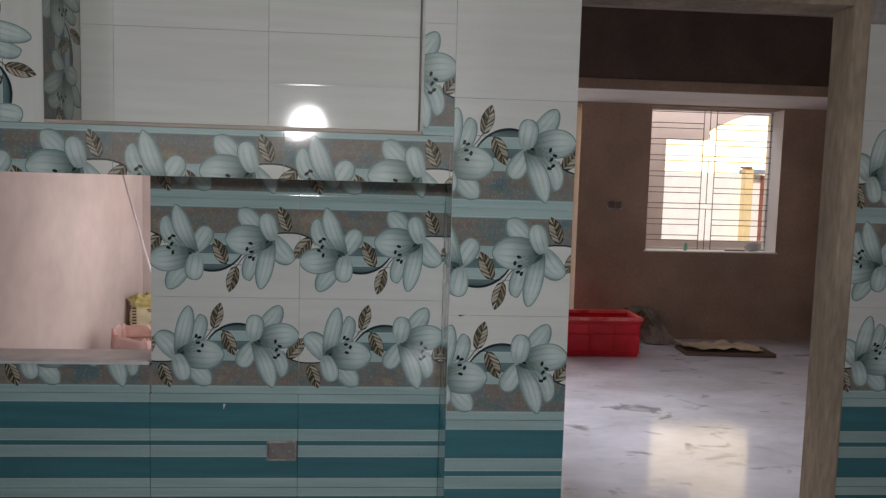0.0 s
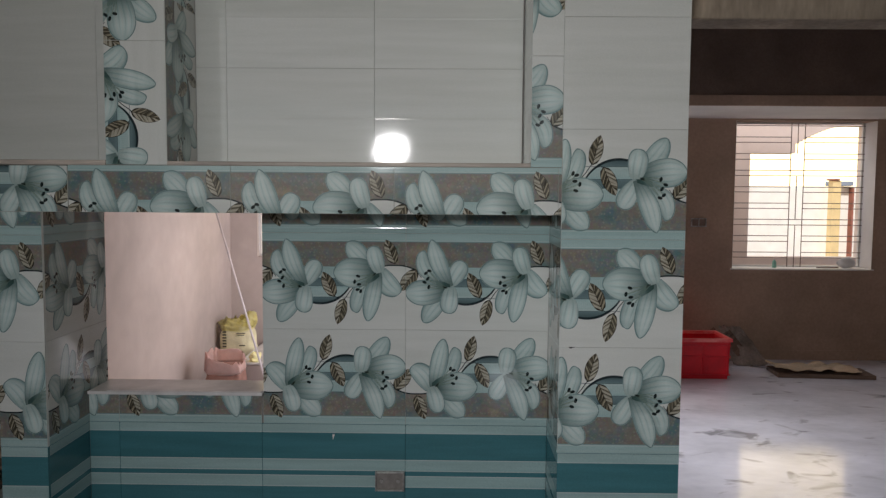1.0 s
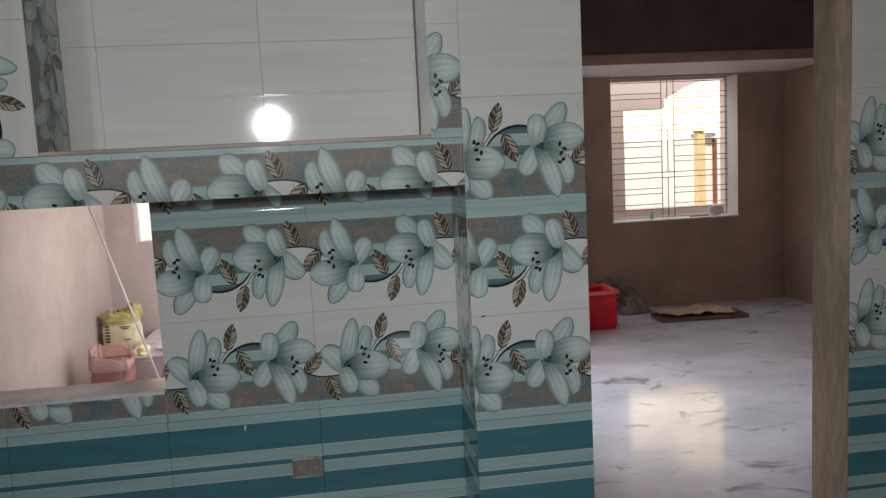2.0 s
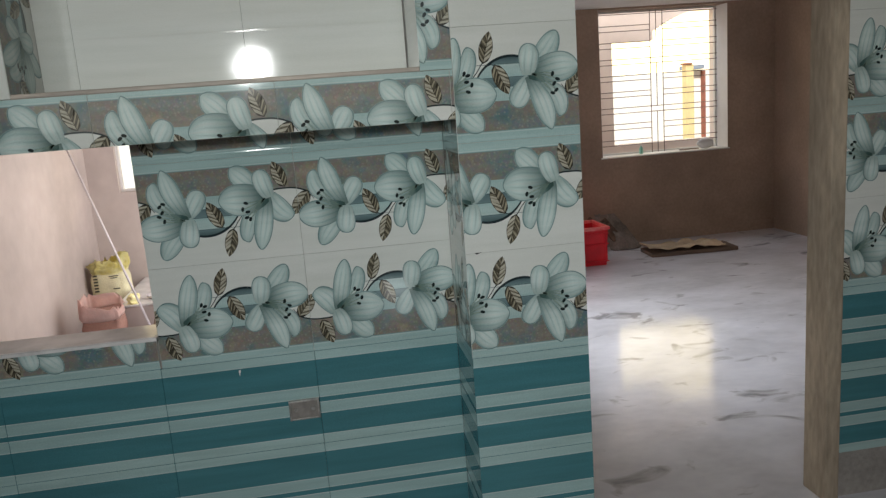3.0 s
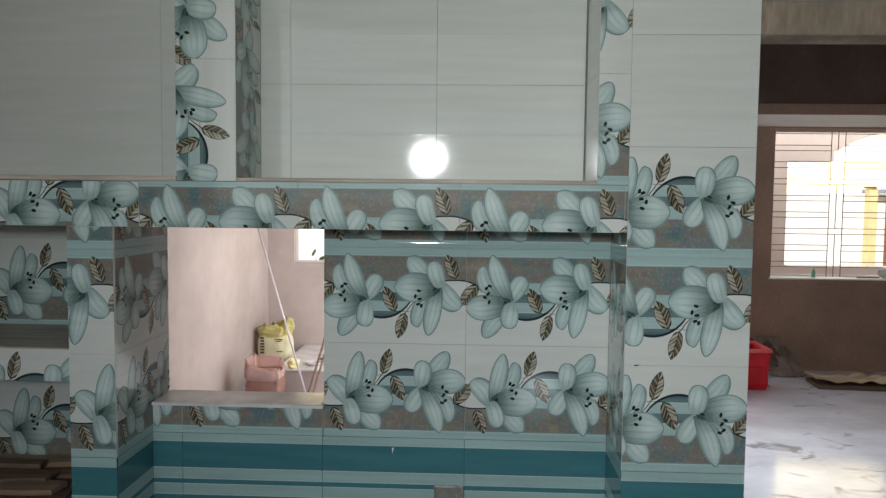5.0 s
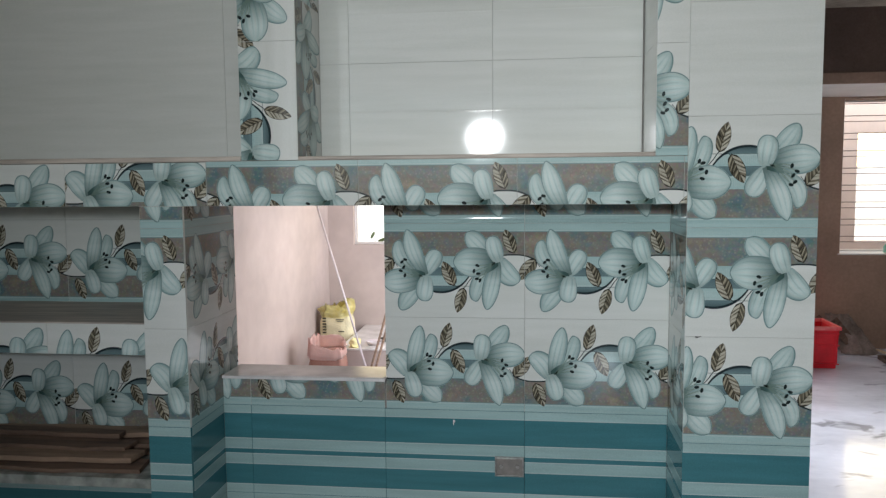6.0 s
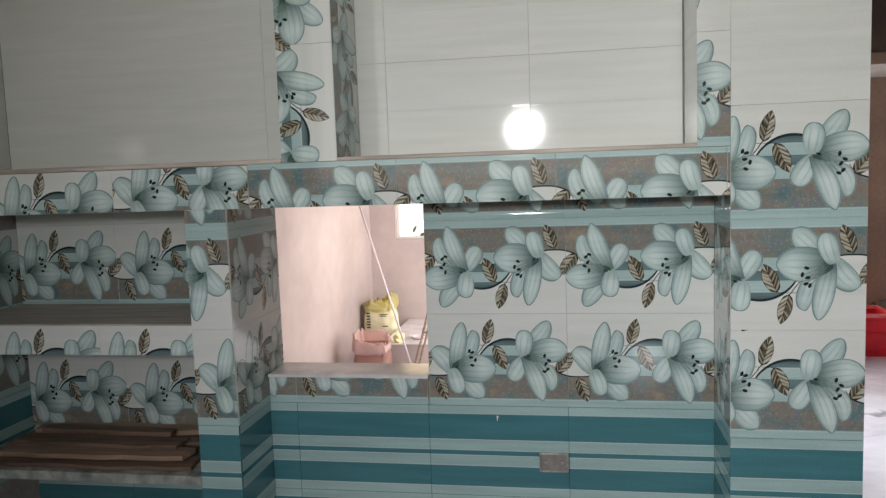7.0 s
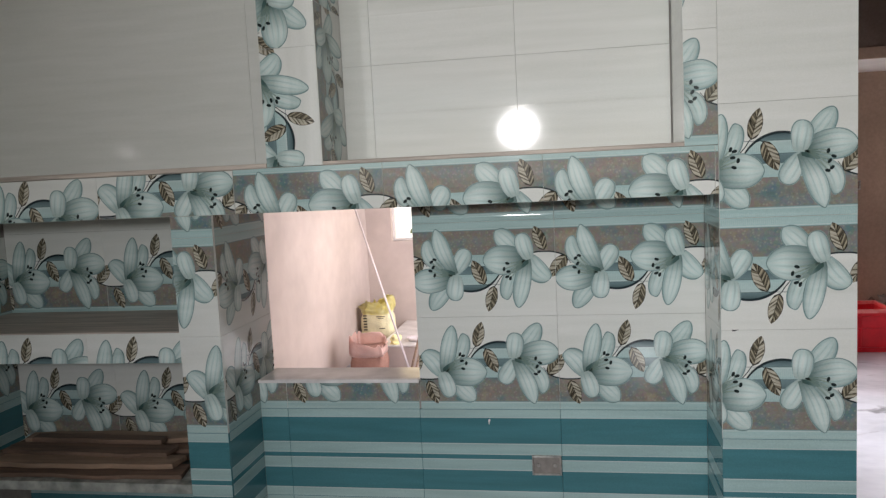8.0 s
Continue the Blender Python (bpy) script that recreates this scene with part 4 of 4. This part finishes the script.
for name, a, b, c, d in (("crate_side", x0 + 0.015, x1 - 0.015, y0 + 0.012, y0 + 0.018), ("crate_side", x0 + 0.015, x1 - 0.015, y1 - 0.018, y1 - 0.012), ("crate_end", x0 + 0.012, x0 + 0.018, y0 + 0.019, y1 - 0.019), ("crate_end", x1 - 0.018, x1 - 0.012, y0 + 0.019, y1 - 0.019)):
    bm = box(bmesh.new(), a, b, c, d, FLOOR + 0.005, zt - 0.01)
    mid = Vector(((x0 + x1) / 2, (y0 + y1) / 2, 0))
    for v in bm.verts:
        if v.co.z < 0.3:
            v.co.x += (mid.x - v.co.x) * 0.05
            v.co.y += (mid.y - v.co.y) * 0.05
    panel(name, bm)
bm = bmesh.new()
for a, b, c, d in ((x0, x1, y0, y0 + 0.022), (x0, x1, y1 - 0.022, y1), (x0, x0 + 0.022, y0 + 0.022, y1 - 0.022), (x1 - 0.022, x1, y0 + 0.022, y1 - 0.022)):
    box(bm, a, b, c, d, zt - 0.028, zt, 0.004)
part("crate_rim", bm, RED_RIM, crate, "rim paled for the window's glint")
for z in (0.165, 0.315, 0.405):
    panel("crate_rib", box(bmesh.new(), x0 + 0.012, x1 - 0.012, y0 + 0.004, y0 + 0.018, z, z + 0.008, 0.002))
for x in (x0 + 0.03, x0 + 0.235, x0 + 0.455, x1 - 0.04):
    panel("crate_rib", box(bmesh.new(), x, x + 0.007, y0 + 0.007, y0 + 0.018, FLOOR + 0.03, zt - 0.03, 0.002))
for k in range(4):
    y = y0 + 0.06 + k * 0.09
    panel("crate_rib", box(bmesh.new(), x1 - 0.018, x1 - 0.006, y, y + 0.006, FLOOR + 0.03, zt - 0.03, 0.002))

random.seed(9)
board = box(bmesh.new(), -0.39, 0.39, -0.15, 0.15, 0, 0.034, 0.004)
ob = part("wooden_board", board, WOOD)
ob.matrix_basis = pose(2.80, 4.33, FLOOR, 0, 0, -4)
tagged(ob, "dark weathered board lying on the hall floor", "board")
bm = bmesh.new()
bmesh.ops.create_grid(bm, x_segments=40, y_segments=14, size=0.5)
for v in bm.verts:
    x, y = v.co.x * 0.70, v.co.y * 0.27
    ragged = 1 + 0.10 * noise.noise(Vector((x * 9, y * 9, 1)))
    v.co = Vector((x * ragged, y * ragged, 0.016 + 0.05 * abs(noise.noise(Vector((x * 6, y * 7, 4)))) + 0.35 * max(0, -x - 0.26) + 0.03 * max(0, x - 0.28)))
bmesh.ops.solidify(bm, geom=bm.faces[:], thickness=-0.006)
ob = part("cardboard_sheet", bm, CARD, None, "", True)
ob.matrix_basis = pose(2.74, 4.34, FLOOR + 0.034, 0, 0, -5)
tagged(ob, "buckled brown cardboard sheet lying on the board", "cardboard")
for k, (xa, xb, za, w) in enumerate(((2.32, 2.10, 0.36, 0.05), (2.40, 2.18, 0.30, 0.04), (2.30, 2.14, 0.30, 0.06))):
    bm = box(bmesh.new(), -w / 2, w / 2, -0.009, 0.009, 0, 0.33 + 0.03 * k, 0.002)
    ob = part("timber_offcut", bm, WOOD)
    ob.matrix_basis = pose(xa, 4.70 + 0.04 * k, FLOOR + 0.002, -14, -32 - 4 * k, 10)
    tagged(ob, "dusty dark timber offcut leaning by the crate", "offcut", "offcuts by the crate")
bm = bmesh.new()
bmesh.ops.create_grid(bm, x_segments=26, y_segments=30, size=0.5)
for v in bm.verts:
    x, y = v.co.x, v.co.y + 0.5
    n = noise.noise(Vector((x * 5, y * 5, 7)))
    v.co = Vector((x * 0.30 * (1 - 0.35 * y) + 0.10 * (1 - y) + 0.02 * n, -0.26 * (1 - y) ** 1.5 + 0.035 * n + 0.06 * abs(x), 0.30 * y ** 0.8 + 0.02 * abs(n) + 0.002))
bmesh.ops.solidify(bm, geom=bm.faces[:], thickness=0.006)
ob = part("crumpled_sacking", bm, RUBBLE, None, "", True)
ob.matrix_basis = pose(2.24, 4.88, FLOOR + 0.006)
tagged(ob, "crumpled grey dusty sacking heaped against the hall wall", "sacking")
bm = bmesh.new()
box(bm, 0.2, 0.54, 4.918, 4.9295, FLOOR, FLOOR + 0.09)
box(bm, 1.595, 3.99, 4.918, 4.9295, FLOOR, FLOOR + 0.09, 0.002)
structure("baseboard", bm, PLASTER_BROWN, "low cement skirting along the hall wall")

# ---- outside ----
bm = bmesh.new()
box(bm, -600, 600, -600, 1200, -0.4, -0.08)
structure("ground", bm, GROUND, "bare sandy ground outside")
bm = bmesh.new()
box(bm, 0.3, 6.5, 5.201, 6.3, -0.08, 0.10)
structure("veranda_floor", bm, MORTAR, "raised cement veranda floor")
bm = bmesh.new()
holes = [(2.79, 3.255, 0.993, 2.077)]
for k in range(14):
    a, b = 3.255 + 0.535 * k / 14, 3.255 + 0.535 * (k + 1) / 14
    holes.append((a, b, 0.993, 2.17 + 0.193 * math.sin(math.pi / 2 * (k + 0.5) / 14)))
holes.append((3.79, 3.97, 0.993, 2.363))
wall_y(bm, 1.9, 6.5, 6.0, 6.14, 0.10, TOP, holes)
structure("veranda_wall", bm, PAINT_PINK, "pale pinkish veranda wall with a stepped and arched opening")
cw = structure("compound_wall", box(bmesh.new(), -6, 9, 9.0, 9.15, -0.08, 1.78), WALL_LIT, "yellow compound wall, paled for sun glare, with a gate pillar in deeper shaded yellow")
part("coping", box(bmesh.new(), 5.10, 5.36, 8.90, 9.2, 1.785, 1.85, 0.01), COPING, cw, "blue-grey coping")
# the pillar's shaded side, its shade put into the deeper yellow
part("gate_pillar", box(bmesh.new(), 5.05, 5.17, 8.86, 8.999, -0.08, 1.86, 0.01), WALL_SHADED, cw)
part("pillar_cap", box(bmesh.new(), 5.02, 5.14, 8.84, 9.0, 1.861, 1.885, 0.006), RED_WALL, cw, "red oxide cap")
part("gate_leaf", box(bmesh.new(), 5.345, 5.375, 8.90, 8.998, -0.08, 1.76, 0.006), RED_WALL, cw, "dark red steel gate edge")
bush = thing("shrub", "small green shrub outside the store room window", "shrub", (-2.75, 8.45, -0.08))
bm = bmesh.new()
rod(bm, (0, 0, 0), (0.05, 0, 0.6), 0.03, 8, 0.015)
stem = part("stem", bm, WOOD)
stem.parent = bush
bm = bmesh.new()
random.seed(12)
for k in range(200):
    d = Vector((random.gauss(0, 1), random.gauss(0, 1), random.gauss(0, 1))).normalized() * random.uniform(0.15, 0.55)
    m = Matrix.Translation(d + Vector((0.05, 0, 0.42))) @ Euler([random.uniform(0, 6) for _ in range(3)]).to_matrix().to_4x4() @ Matrix.Diagonal((0.035, 0.07, 1, 1))
    bmesh.ops.create_circle(bm, cap_ends=True, segments=6, radius=1, matrix=m)
crown = part("crown", bm, LEAF)
crown.parent = bush
# out-of-view slab, added to stop sun entering the kitchen from behind
bm = bmesh.new()
box(bm, -4, 4, -9.0, -3.401, TOP, TOP + 0.12)
structure("sun_block_slab", bm, CEILING, "unseen slab added behind the kitchen to block the sun")
bm = bmesh.new()
box(bm, -60, 60, 40, 40.2, -0.08, 30)
glow = bpy.data.materials.new("hazy_bright_sky")
glow.use_nodes = True
gn = glow.node_tree
em = gn.nodes.new("ShaderNodeEmission")
em.inputs[0].default_value, em.inputs[1].default_value = (1.0, 0.80, 0.47, 1), 3.8
gn.links.new(em.outputs[0], gn.nodes["Material Output"].inputs[0])
structure("backdrop", bm, glow, "bright hazy sky far behind the house")
